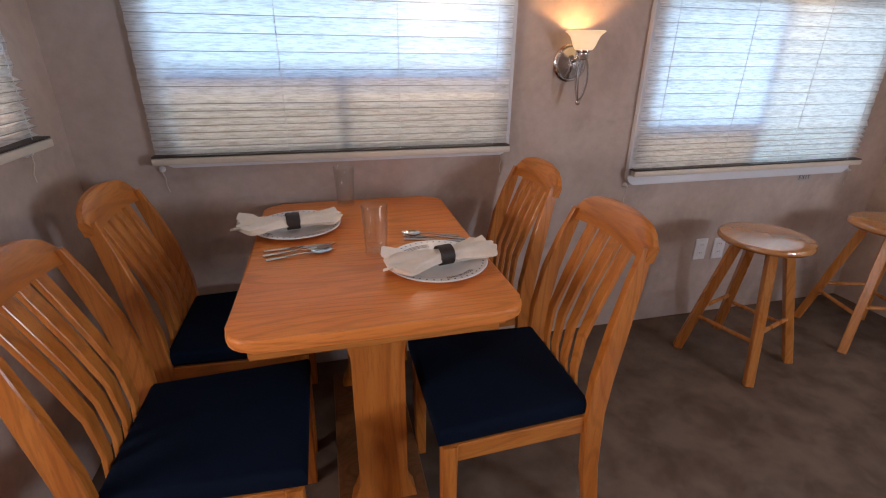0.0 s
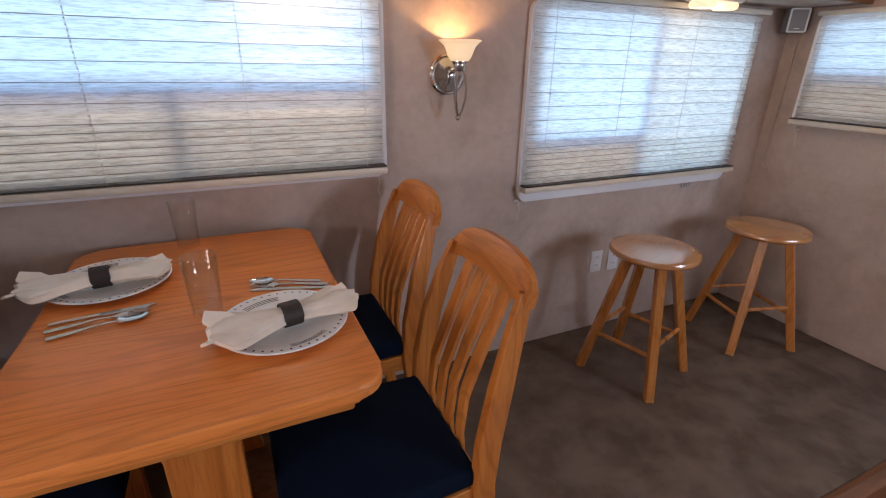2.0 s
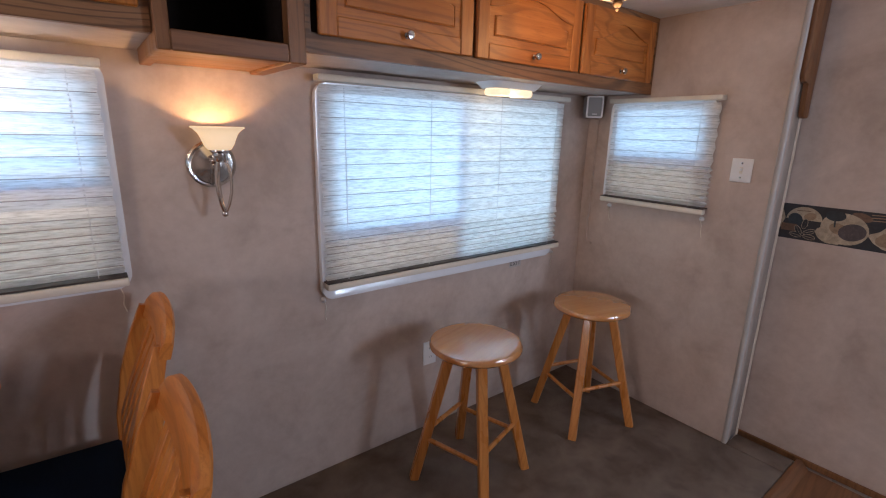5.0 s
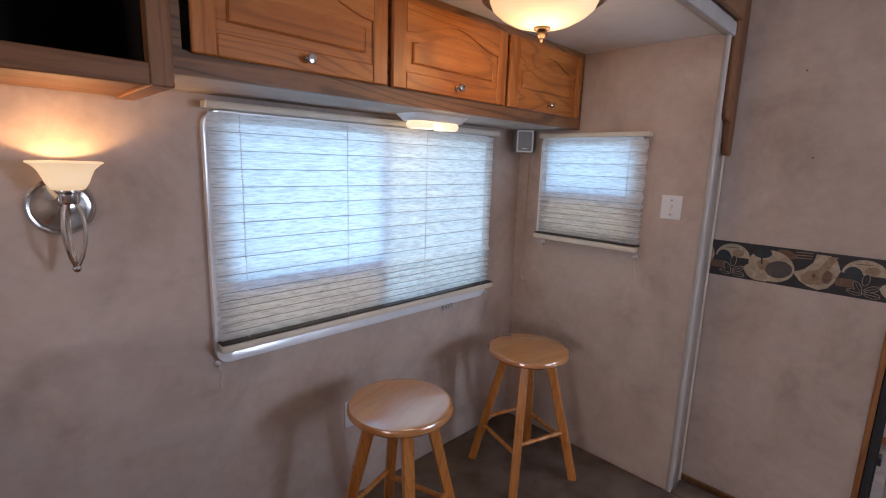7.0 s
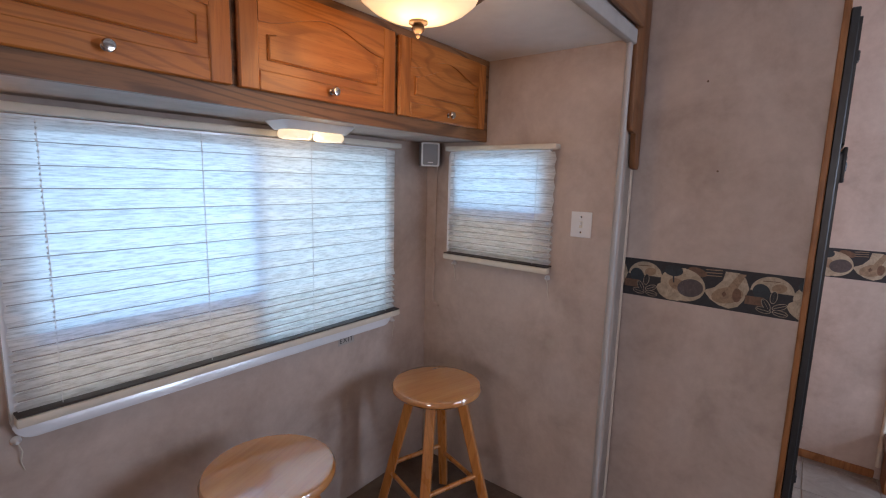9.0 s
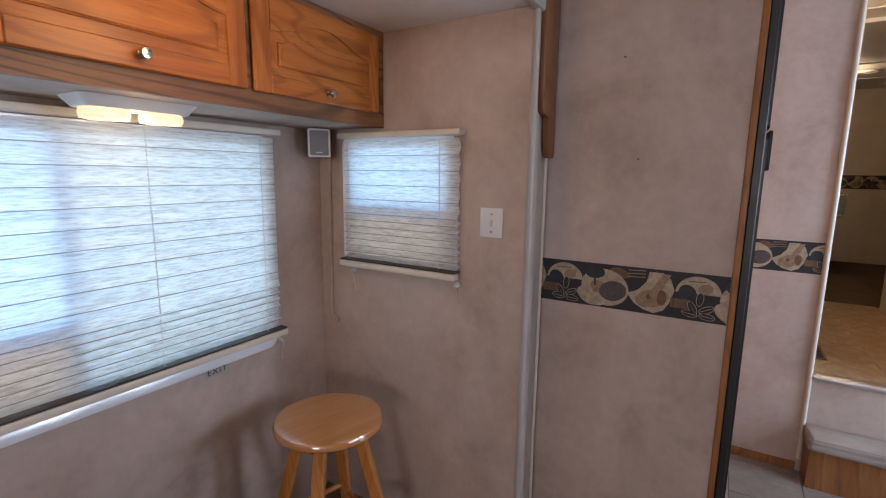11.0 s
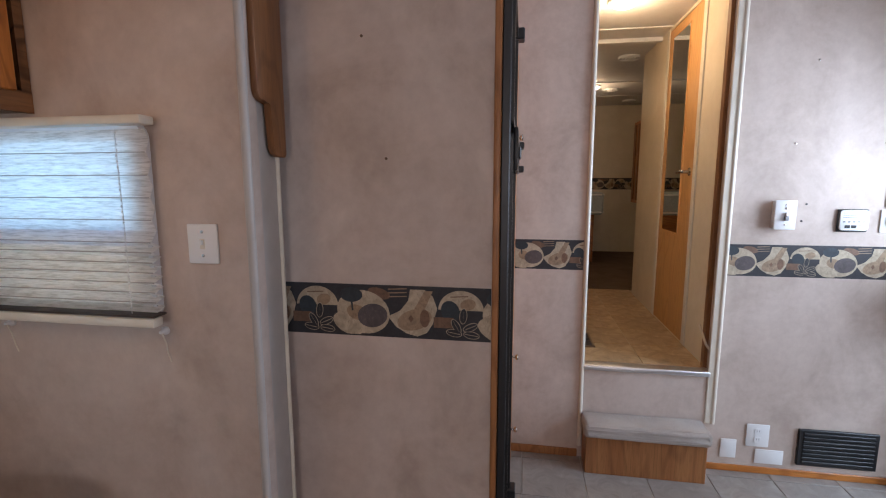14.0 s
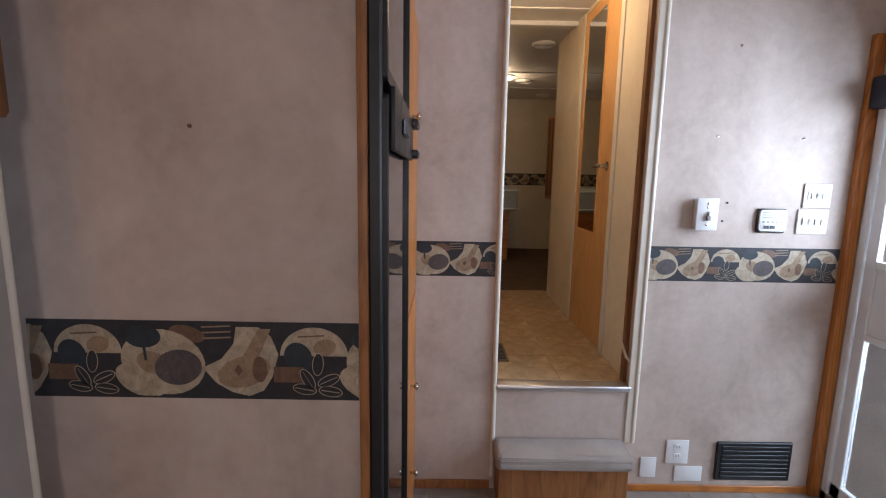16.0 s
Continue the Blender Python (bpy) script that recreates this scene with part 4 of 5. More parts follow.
def wall_plate(m, kind, label, name, w=0.072, h=0.116):
    """x along the wall, y out of the room, z up."""
    top = tagged(new(name), label, "wall plate" if kind != "outlet" else "outlet")
    box("plate", -w / 2, w / 2, -0.007, -0.0005, -h / 2, h / 2, PLASTIC, top, bevel=0.003, seg=2)
    if kind == "toggle":
        box("slot", -0.006, 0.006, -0.0085, -0.0068, -0.013, 0.013, CREAM, top)
        box("lever", -0.004, 0.004, -0.017, -0.0082, -0.002, 0.010, PLASTIC, top, bevel=0.001)
        for z in (0.030, -0.030):
            bm = bmesh.new()
            add_lathe(bm, [(0.004, 0), (0.004, 0.001), (0, 0.0015)], 10, pose(0, -0.007, z, 90))
            made("screw", bm, CHROME, top)
    elif kind == "outlet":
        for z in (0.022, -0.022):
            bm = bmesh.new()
            add_prism(bm, round_rect(-0.017, 0.017, z - 0.015, z + 0.015, 0.009), "y", -0.0095, -0.0068, 0.001)
            made("socket", bm, PLASTIC, top)
            for x in (-0.006, 0.006):
                box("slot", x - 0.001, x + 0.001, -0.0102, -0.0094, z - 0.001, z + 0.008, DARKGREY, top)
    elif kind == "rockers":
        n = 3 if w < 0.13 else 4
        box("inset", -w * 0.36, w * 0.36, -0.009, -0.0068, -h * 0.2, h * 0.2, CREAM, top, bevel=0.001)
        for i in range(n):
            x = (i - (n - 1) / 2) * w * 0.2
            box("rocker", x - 0.007, x + 0.007, -0.013, -0.0088, -0.013, 0.013, PLASTIC, top, bevel=0.0015)
            box("mark", x - 0.004, x + 0.003, -0.0138, -0.0130, 0.000, 0.0035, DARKGREY, top)
    top.matrix_world = m
    return top


wall_plate(RIGHT @ Matrix.Translation((-1.043, 0, 1.262)), "toggle", "white toggle light switch on the wallpapered end wall", "light_switch", 0.083, 0.100)
wall_plate(BACK @ Matrix.Translation((1.842, 0, 0.384)), "outlet", "white duplex outlet low on the slide-out wall", "outlet")
wall_plate(BACK @ Matrix.Translation((1.955, 0, 0.380)), "outlet", "white duplex outlet low on the slide-out wall", "outlet")
FARW = Matrix.Translation((XF, 0, 0)) @ pose(0, 0, 0, 0, 0, -90)
top = tagged(new("dimmer_switch"), "thick white switch box standing proud of the wall", "switch")
box("back_box", -0.042, 0.042, -0.034, -0.0005, -0.064, 0.064, PLASTIC, top, bevel=0.004, seg=2)
box("plate", -0.045, 0.045, -0.040, -0.034, -0.068, 0.068, PLASTIC, top, bevel=0.003, seg=2)
box("lever", -0.007, 0.009, -0.054, -0.040, -0.026, -0.006, GREYPLATE, top, bevel=0.002)
box("lever_tip", -0.004, 0.006, -0.052, -0.041, -0.006, 0.012, CHROME, top, bevel=0.002)
for z in (0.030, 0.046, -0.044):
    bm = bmesh.new()
    add_lathe(bm, [(0.005, 0), (0.005, 0.002), (0, 0.003)], 12, pose(0, -0.040, z, 90))
    made("screw", bm, CHROME, top)
top.matrix_world = FARW @ Matrix.Translation((0.938, 0, 1.262))
wall_plate(FARW @ Matrix.Translation((1.420, 0, 1.347)), "rockers", "white plate with three small rocker switches", "rocker_switch_plate", 0.118, 0.102)
wall_plate(FARW @ Matrix.Translation((1.412, 0, 1.235)), "rockers", "white plate with four small rocker switches", "rocker_switch_plate", 0.132, 0.106)

top = tagged(new("monitor_panel"), "white tank monitor panel with a black bezel and small buttons", "control panel")
box("bezel", -0.062, 0.062, -0.010, -0.0005, -0.052, 0.052, BLACK, top, bevel=0.004, seg=2)
bm = bmesh.new()
add_prism(bm, round_rect(-0.055, 0.060, -0.044, 0.047, 0.010), "y", -0.018, -0.010, 0.003, 2)
made("face", bm, PLASTIC, top, smooth=True)
for i in range(2):
    box("button", -0.036 + i * 0.026, -0.014 + i * 0.026, -0.0205, -0.0179, -0.034, -0.020, BLACK, top, bevel=0.001)
bm = bmesh.new()
for r in range(3):
    add_box(bm, -0.045, 0.050 - 0.012 * r, -0.0186, -0.0179, 0.034 - r * 0.010, 0.0365 - r * 0.010)
for i in range(5):
    add_box(bm, -0.044 + i * 0.020, -0.034 + i * 0.020, -0.0186, -0.0179, -0.008, -0.001)
for r in range(3):
    add_box(bm, 0.020, 0.050, -0.0186, -0.0179, -0.022 - r * 0.006, -0.0195 - r * 0.006)
made("printed_bars", bm, GREYPLATE, top)
top.matrix_world = FARW @ Matrix.Translation((1.232, 0, 1.237))

# nails left in the walls
for m, y, z in ((FARW, 0.969, 1.587), (FARW, 1.332, 1.584), (FARW, 1.040, 1.311), (FARW, 1.026, 1.232), (FARW, 1.03, 1.95)):
    bm = bmesh.new()
    add_lathe(bm, [(0, -0.0005), (0.0045, -0.0003), (0.0045, 0.003), (0, 0.005)], 10, m @ pose(y, 0, z, 90))
    tagged(made("wall_nail", bm, CHROME if z > 1.5 else DARKGREY), "small metal nail head in the wallpapered wall", "nail", "wall nails")
PANELW = Matrix.Translation((XP, 0, 0)) @ pose(0, 0, 0, 0, 0, -90)
for y, z in ((-0.628, 1.478), (-0.69, 1.80)):
    bm = bmesh.new()
    add_lathe(bm, [(0, -0.0005), (0.004, -0.0003), (0.0035, 0.003), (0, 0.005)], 10, PANELW @ pose(y, 0, z, 90))
    tagged(made("wall_nail", bm, BRONZE), "small metal nail head in the wallpapered panel", "nail", "wall nails")

# exit sign
top = tagged(new("exit_label"), "small white EXIT label under the slider window", "sign")
box("sticker", -0.042, 0.042, -0.0012, -0.0004, -0.018, 0.018, TRIM, top)
txt = bpy.data.curves.new("lettering", "FONT")
txt.body, txt.size, txt.align_x, txt.align_y, txt.extrude = "EXIT", 0.030, "CENTER", "CENTER", 0.0002
txt.space_character = 1.25
txt.materials.append(DARKGREY)
t_ob = new("lettering", txt)
t_ob.parent = top
t_ob.matrix_local = pose(0, -0.0016, 0, 90)
top.matrix_world = BACK @ Matrix.Translation((2.386, 0, 0.735))

# ---- dinette table ----
top = tagged(new("dining_table"), "oak pedestal dinette table with rounded corners and a leaf seam", "table")
TX0, TX1, TY0, TY1, TZ = -0.238, 0.424, 0.852, 1.782, 0.775
for y0, y1 in ((TY0, 1.3005), (1.3025, TY1)):
    bm = bmesh.new()
    r = 0.062
    full = round_rect(TX0, TX1, TY0, TY1, r)
    pts = []
    for p in full:
        q = (p[0], min(max(p[1], y0), y1))
        if not pts or (Vector(q) - Vector(pts[-1])).length > 1e-5:
            pts.append(q)
    add_prism(bm, pts, "z", TZ - 0.032, TZ, 0.009, 3)
    made("table_top", bm, TABLE_OAK, top, smooth=True)
bm = bmesh.new()
add_box(bm, -0.195, 0.360, 0.872, 1.73, 0.712, TZ - 0.032, 0.004)
made("apron", bm, CHAIR_OAK["x"], top)


def pedestal_outline():
    half = [(0.090, 0.712), (0.088, 0.672), (0.074, 0.650), (0.068, 0.610), (0.068, 0.170), (0.072, 0.140), (0.090, 0.118), (0.095, 0.085)]
    return [(0.083 + x, z) for x, z in half] + [(0.083 - x, z) for x, z in half[::-1]]


for y in (0.985, 1.53):
    bm = bmesh.new()
    add_prism(bm, pedestal_outline(), "y", y, y + 0.045, 0.005, 2)
    made("pedestal", bm, CHAIR_OAK["z"], top, smooth=True)
box("stretcher", 0.055, 0.110, 1.03, 1.53, 0.30, 0.42, CHAIR_OAK["y"], top, bevel=0.004)
box("foot", -0.05, 0.215, 0.93, 1.63, 0.0, 0.085, DARK_WOOD, top, bevel=0.010, seg=2)

# ---- chairs ----


def chair(m):
    top = tagged(new("dining_chair"), "slat-back oak dining chair with a navy cushioned seat", "chair", "chairs round the dinette table")
    # cushion
    bm = bmesh.new()
    out = [(-0.195, -0.190), (0.225, -0.212), (0.225, 0.212), (-0.195, 0.190)]
    add_prism(bm, out, "z", 0.418, 0.474, 0.020, 4)
    made("cushion", bm, NAVY, top, smooth=True)
    bm = bmesh.new()
    add_box(bm, 0.185, 0.207, -0.185, 0.185, 0.362, 0.418, 0.003)
    for s in (-1, 1):
        add_sweep(bm, [(-0.20, s * 0.180, 0.390), (0.19, s * 0.196, 0.390)], 0.020, 0.056, side=(0, 1, 0))
    add_box(bm, -0.215, -0.195, -0.18, 0.18, 0.362, 0.425, 0.003)
    made("seat_rail", bm, CHAIR_OAK["x"], top)
    for s in (-1, 1):
        bm = bmesh.new()
        add_sweep(bm, [(0.190, s * 0.192, 0.0), (0.192, s * 0.192, 0.20), (0.193, s * 0.192, 0.417)], 0.040, 0.040, taper=[0.8, 0.95, 1.0])
        made("front_leg", bm, CHAIR_OAK["z"], top)
        bm = bmesh.new()
        add_sweep(bm, [(-0.262, s * 0.182, 0.0), (-0.225, s * 0.184, 0.22), (-0.208, s * 0.188, 0.42), (-0.214, s * 0.190, 0.54), (-0.238, s * 0.187, 0.68), (-0.270, s * 0.174, 0.80), (-0.296, s * 0.163, 0.885)],
                  0.028, 0.052, taper=[0.8, 0.95, 1.05, 1.08, 1.0, 0.82, 0.58])
        made("back_post", bm, CHAIR_OAK["z"], top, smooth=True)
    # crest rail, arched in height and bowed in plan
    bm = bmesh.new()
    n = 16
    rings = []
    for i in range(n + 1):
        u = -1 + 2 * i / n
        yb = u * 0.176
        zt = 0.944 - 0.026 * u * u - 0.026 * u ** 8
        zb = 0.862 - 0.012 * u * u
        xo = -0.298 - 0.011 * (1 - u * u)
        lean = 0.022
        ring = []
        for dx, zz in ((0.014, zb), (0.014, zt - 0.010), (0.007, zt), (-0.007, zt), (-0.014, zt - 0.010), (-0.014, zb)):
            ring.append(bm.verts.new((xo + dx - lean * (zz - zb) / 0.08, yb, zz)))
        rings.append(ring)
    for a, b in zip(rings, rings[1:]):
        for j in range(6):
            bm.faces.new((a[j], a[(j + 1) % 6], b[(j + 1) % 6], b[j]))
    bm.faces.new(rings[0])
    bm.faces.new(rings[-1][::-1])
    made("crest_rail", bm, CHAIR_OAK["y"], top, smooth=True)
    for k in range(4):
        u = -1 + 2 * (k + 1) / 5
        y0, y1 = u * 0.145, u * 0.142
        bow = -0.010 * (1 - u * u)
        bm = bmesh.new()
        add_sweep(bm, [(-0.205, y0, 0.415), (-0.196, y0, 0.50), (-0.206, y0 + (y1 - y0) * 0.3, 0.60), (-0.240, y0 + (y1 - y0) * 0.6, 0.70), (-0.276 + bow * 0.6, y1, 0.80), (-0.303 + bow, y1, 0.87)],
                  0.031, 0.012, taper=[0.8, 0.95, 1.05, 1.15, 1.2, 1.2])
        made("slat", bm, CHAIR_OAK["z"], top, smooth=True)
    top.matrix_world = m
    return top


first = chair(pose(0.428, 1.038, 0, 0, 0, 180))
copy_thing(first, pose(0.456, 1.586, 0, 0, 0, 180))
copy_thing(first, pose(-0.325, 1.000, 0))
copy_thing(first, pose(-0.325, 1.510, 0))

# ---- stools ----


def stool(m):
    top = tagged(new("bar_stool"), "round-topped natural beech stool with four splayed legs", "stool", "stools by the slider window")
    bm = bmesh.new()
    add_lathe(bm, [(0, 0.572), (0.158, 0.572), (0.174, 0.577), (0.182, 0.586), (0.182, 0.595), (0.176, 0.605), (0.160, 0.609), (0, 0.609)], 48)
    made("seat", bm, STOOL_TOP, top, smooth=True)
    legs = []
    for k in range(4):
        a = radians(90 * k + 45)
        c, s = math.cos(a), math.sin(a)
        legs.append(((c * 0.095, s * 0.095, 0.577), (c * 0.238, s * 0.238, 0.0)))
        bm = bmesh.new()
        add_sweep(bm, [legs[-1][0], legs[-1][1]], 0.038, 0.038, side=(-s, c, 0), taper=[1.0, 0.95])
        made("leg", bm, STOOL_OAK, top)
    for k in range(4):
        h = 0.185 if k % 2 else 0.225
        p, q = [tuple(Vector(l[1]).lerp(Vector(l[0]), h / 0.577)) for l in (legs[k], legs[(k + 1) % 4])]
        bm = bmesh.new()
        add_tube(bm, [p, q], 0.0095, 10)
        made("rung", bm, STOOL_OAK, top, smooth=True)
    top.matrix_world = m
    return top


s_first = stool(pose(1.793, 1.462, 0, 0, 0, 17))
copy_thing(s_first, pose(2.538, 1.460, 0, 0, 0, -17))

# ---- table setting ----


def plate(m):
    top = tagged(new("dinner_plate"), "white dinner plate with a dark dotted rim on the oak table", "plate", "place settings")
    bm = bmesh.new()
    add_lathe(bm, [(0, 0.004), (0.085, 0.004), (0.098, 0.009), (0.136, 0.018), (0.139, 0.016), (0.100, 0.004), (0.085, 0.0), (0, 0.0)], 56)
    made("dish", bm, PORCELAIN, top, smooth=True)
    bm = bmesh.new()
    for i in range(44):
        a = 2 * math.pi * i / 44
        r = 0.126
        add_lathe(bm, [(0.0026, 0), (0, 0.0005)], 8, Matrix.Translation((r * math.cos(a), r * math.sin(a), 0.0167)))
    for r in (0.101, 0.106, 0.111):
        for i in range(72):
            if (i // 9) % 2:
                continue
            a, b = 2 * math.pi * i / 72, 2 * math.pi * (i + 1) / 72
            z0, z1 = 0.0096 + (r - 0.098) * 0.237 + 0.0006, 0.0096 + (r + 0.0018 - 0.098) * 0.237 + 0.0006
            bm.faces.new([bm.verts.new((q * math.cos(w), q * math.sin(w), z)) for q, w, z in ((r, a, z0), (r + 0.0018, a, z1), (r + 0.0018, b, z1), (r, b, z0))])
    made("rim_pattern", bm, INK, top)
    top.matrix_world = m
    return top


def napkin(m, seed):
    """A cloth gathered in a ring, fanned out at both ends."""
    rnd = random.Random(seed)
    top = tagged(new("cloth_napkin"), "ivory linen napkin gathered through a dark ring on a plate", "napkin", "place settings")
    bm = bmesh.new()
    nu, nv = 34, 26
    grid = []
    for i in range(nu + 1):
        u = -1 + 2 * i / nu
        g = abs(u)
        half = 0.020 + 0.050 * min(1, g * 1.35) ** 1.1 * (1.0 if u < 0 else 0.80)
        if g > 0.78:
            half *= 1 - 0.75 * ((g - 0.78) / 0.22) ** 1.3
        row = []
        for j in range(nv):
            a = 2 * math.pi * j / nv
            fold = 1 + (0.10 + 0.16 * g) * math.sin(5 * a + seed * 2 + 3 * u) + 0.12 * noise.noise((u * 3, math.cos(a) * 1.5, math.sin(a) * 1.5 + seed))
            thick = 0.019 - 0.008 * g
            x = u * (0.160 if u < 0 else 0.150) + 0.016 * g * noise.noise((math.cos(a) * 1.3, math.sin(a) * 1.3, seed + (9 if u > 0 else 0)))
            y = half * math.cos(a) * fold
            z = 0.030 + thick * math.sin(a) * fold + 0.006 * g
            row.append(bm.verts.new((x, y, max(z, 0.0105))))
        grid.append(row)
    for r0, r1 in zip(grid, grid[1:]):
        for j in range(nv):
            bm.faces.new((r0[j], r0[(j + 1) % nv], r1[(j + 1) % nv], r1[j]))
    bm.faces.new(grid[0][::-1])
    bm.faces.new(grid[-1])
    made("cloth", bm, LINEN, top, smooth=True)
    # loose tail corners of the cloth
    for sx, sy, up in ((-0.135, 0.040, 0.030), (-0.150, -0.030, 0.010), (0.120, 0.030, 0.020)):
        bm = bmesh.new()
        pts = [(sx * 0.55, sy * 0.3, 0.030), (sx * 0.85, sy, 0.036 + up * 0.5), (sx * 1.15, sy * 1.35, 0.030 + up), (sx * 1.22, sy * 0.95, 0.026 + up * 0.6), (sx * 1.0, sy * 0.1, 0.024)]
        lo = [bm.verts.new(p) for p in pts]
        hi = [bm.verts.new((p[0], p[1], p[2] + 0.004 + 0.004 * rnd.random())) for p in pts]
        bm.faces.new(lo[::-1])
        bm.faces.new(hi)
        for i in range(5):
            bm.faces.new((lo[i], lo[(i + 1) % 5], hi[(i + 1) % 5], hi[i]))
        bmesh.ops.bevel(bm, geom=list(bm.edges), offset=0.0015, segments=2, affect="EDGES")
        made("corner_fold", bm, LINEN, top, smooth=True)
    bm = bmesh.new()
    prof = [(0.026, -0.021), (0.029, -0.019), (0.029, 0.019), (0.026, 0.021), (0.024, 0.019), (0.024, -0.019), (0.026, -0.021)]
    add_lathe(bm, prof, 28, Matrix.Translation((0, 0, 0.034)) @ Matrix.Diagonal((1, 1.0, 0.92, 1)) @ pose(0, 0, 0, 0, 90))
    made("napkin_ring", bm, RING, top, smooth=True)
    top.matrix_world = m
    return top


def tumbler(m):
    bm = bmesh.new()
    add_lathe(bm, [(0, 0.0), (0.029, 0.0), (0.031, 0.002), (0.0375, 0.145), (0.0368, 0.147), (0.0352, 0.145), (0.0290, 0.014), (0.026, 0.011), (0, 0.010)], 40)
    ob = tagged(made("drinking_glass", bm, GLASS, smooth=True), "tall clear empty tumbler on the oak table", "glass", "place settings")
    ob.visible_shadow = False
    ob.matrix_world = m
    return ob


def cutlery(name, m, label):
    bm = bmesh.new()
    if name == "table_knife":
        add_prism(bm, [(0, -0.007), (0.09, -0.005), (0.10, -0.009), (0.18, -0.010), (0.205, 0.000), (0.20, 0.006), (0.10, 0.006), (0.09, 0.005), (0, 0.007)], "z", 0.0, 0.004, 0.001)
    else:
        add_sweep(bm, [(0, 0, 0.003), (0.04, 0, 0.004), (0.09, 0, 0.008), (0.125, 0, 0.006)], 0.014, 0.003, taper=[1.0, 0.9, 0.55, 0.45])
        if name == "spoon":
            pts = []
            for ring, (rr, zz) in enumerate(((1.0, 0.0075), (0.7, 0.0035), (0.35, 0.0015))):
                pts.append([bm.verts.new((0.153 + 0.031 * rr * math.cos(a), 0.020 * rr * math.sin(a) * (1 - 0.15 * math.cos(a)), zz)) for a in [2 * math.pi * i / 20 for i in range(20)]])
            for a, b in zip(pts, pts[1:]):
                for i in range(20):
                    bm.faces.new((a[i], a[(i + 1) % 20], b[(i + 1) % 20], b[i]))
            bm.faces.new(pts[-1])
        else:
            add_prism(bm, [(0.120, -0.004), (0.136, -0.012), (0.150, -0.013), (0.150, 0.013), (0.136, 0.012), (0.120, 0.004)], "z", 0.003, 0.006)
            for k in range(4):
                y = -0.0105 + 0.007 * k
                add_sweep(bm, [(0.150, y, 0.0045), (0.172, y, 0.0035), (0.193, y, 0.008)], 0.0035, 0.0022)
    ob = tagged(made(name, bm, STEEL, smooth=True), label, name.replace("_", " "), "place settings")
    ob.matrix_world = m
    return ob


plate(Matrix.Translation((-0.112, 1.500, TZ)))
plate(Matrix.Translation((0.268, 1.126, TZ)))
napkin(pose(-0.121, 1.462, TZ + 0.006, 0, 0, 8), 2)
napkin(pose(0.282, 1.100, TZ + 0.006, 0, 0, 12), 5)
tumbler(Matrix.Translation((0.116, 1.240, TZ)))
tumbler(Matrix.Translation((0.056, 1.722, TZ)))
cutlery("table_knife", pose(-0.200, 1.315, TZ + 0.0005, 0, 0, 6), "steel table knife beside a plate")
cutlery("fork", pose(-0.198, 1.280, TZ + 0.0005, 0, 0, 8), "steel fork beside a plate")
cutlery("spoon", pose(-0.186, 1.246, TZ + 0.0005, 0, 0, 12), "steel spoon beside a plate")
cutlery("table_knife", pose(0.404, 1.266, TZ + 0.0005, 0, 0, 163), "steel table knife beside a plate")
cutlery("fork", pose(0.396, 1.287, TZ + 0.0005, 0, 0, 161), "steel fork beside a plate")
cutlery("spoon", pose(0.384, 1.312, TZ + 0.0005, 0, 0, 160), "steel spoon beside a plate")

# ---- refrigerator and pantry ----
top = tagged(new("refrigerator"), "black built-in refrigerator with glossy door panels", "refrigerator")
FY = 0.306
box("body", XP + 0.022, 3.70, FY, 0.94, FLOOR + 0.02, 1.98, BLACK, top)
box("side_gasket", XP - 0.003, XP + 0.022, 0.292, 0.3155, FLOOR + 0.02, 1.98, BLACK, top, bevel=0.003)
for z0, z1 in ((0.05, 1.545), (1.565, 1.96)):
    bm = bmesh.new()
    add_ring_frame(bm, round_rect(XP + 0.024, 3.70, z0, z1, 0.012), round_rect(XP + 0.046, 3.675, z0 + 0.025, z1 - 0.025, 0.008), FY - 0.022, FY - 0.001)
    made("door_frame", bm, BLACK, top)
    box("door_panel", XP + 0.046, 3.675, FY - 0.013, FY - 0.001, z0 + 0.025, z1 - 0.025, BLACK_GLOSS, top)
box("handle_panel", XP + 0.05, 3.69, FY - 0.034, FY - 0.022, 1.445, 1.562, BLACK, top, bevel=0.004, seg=2)
for z in (1.462, 1.548):
    box("latch", 3.62, 3.72, FY - 0.052, FY - 0.020, z - 0.012, z + 0.012, BLACK, top, bevel=0.006, seg=2)
box("thermostat_knob", 3.30, 3.42, FY - 0.042, FY - 0.034, 1.485, 1.52, DARKGREY, top, bevel=0.004)
box("hinge", 3.66, 3.72, FY - 0.045, FY - 0.01, 1.93, 1.97, BLACK, top, bevel=0.004)
box("lower_hinge", 3.66, 3.72, FY - 0.045, FY - 0.01, 0.10, 0.14, BLACK, top, bevel=0.004)
top = tagged(new("pantry_cabinet"), "tall honey oak pantry cabinet beside the refrigerator", "cabinet")
box("body", 3.702, XF - 0.001, FY, 0.94, FLOOR, ZM - 0.001, OAK["z"], top)
for z0, z1, ks in ((0.02, 0.92, (0.28, 0.63)), (0.94, 1.98, (1.60,))):
    box("door", 3.735, 4.235, FY - 0.018, FY - 0.001, z0, z1, OAK["z"], top, bevel=0.004, seg=2)
    for z in ks:
        bm = bmesh.new()
        add_lathe(bm, [(0.0085, 0), (0.0045, 0.004), (0.0045, 0.013), (0.012, 0.018), (0.0135, 0.023), (0.011, 0.028), (0, 0.030)], 18, pose(3.90, FY - 0.018, z, 90))
        made("knob", bm, CHROME, top, smooth=True)

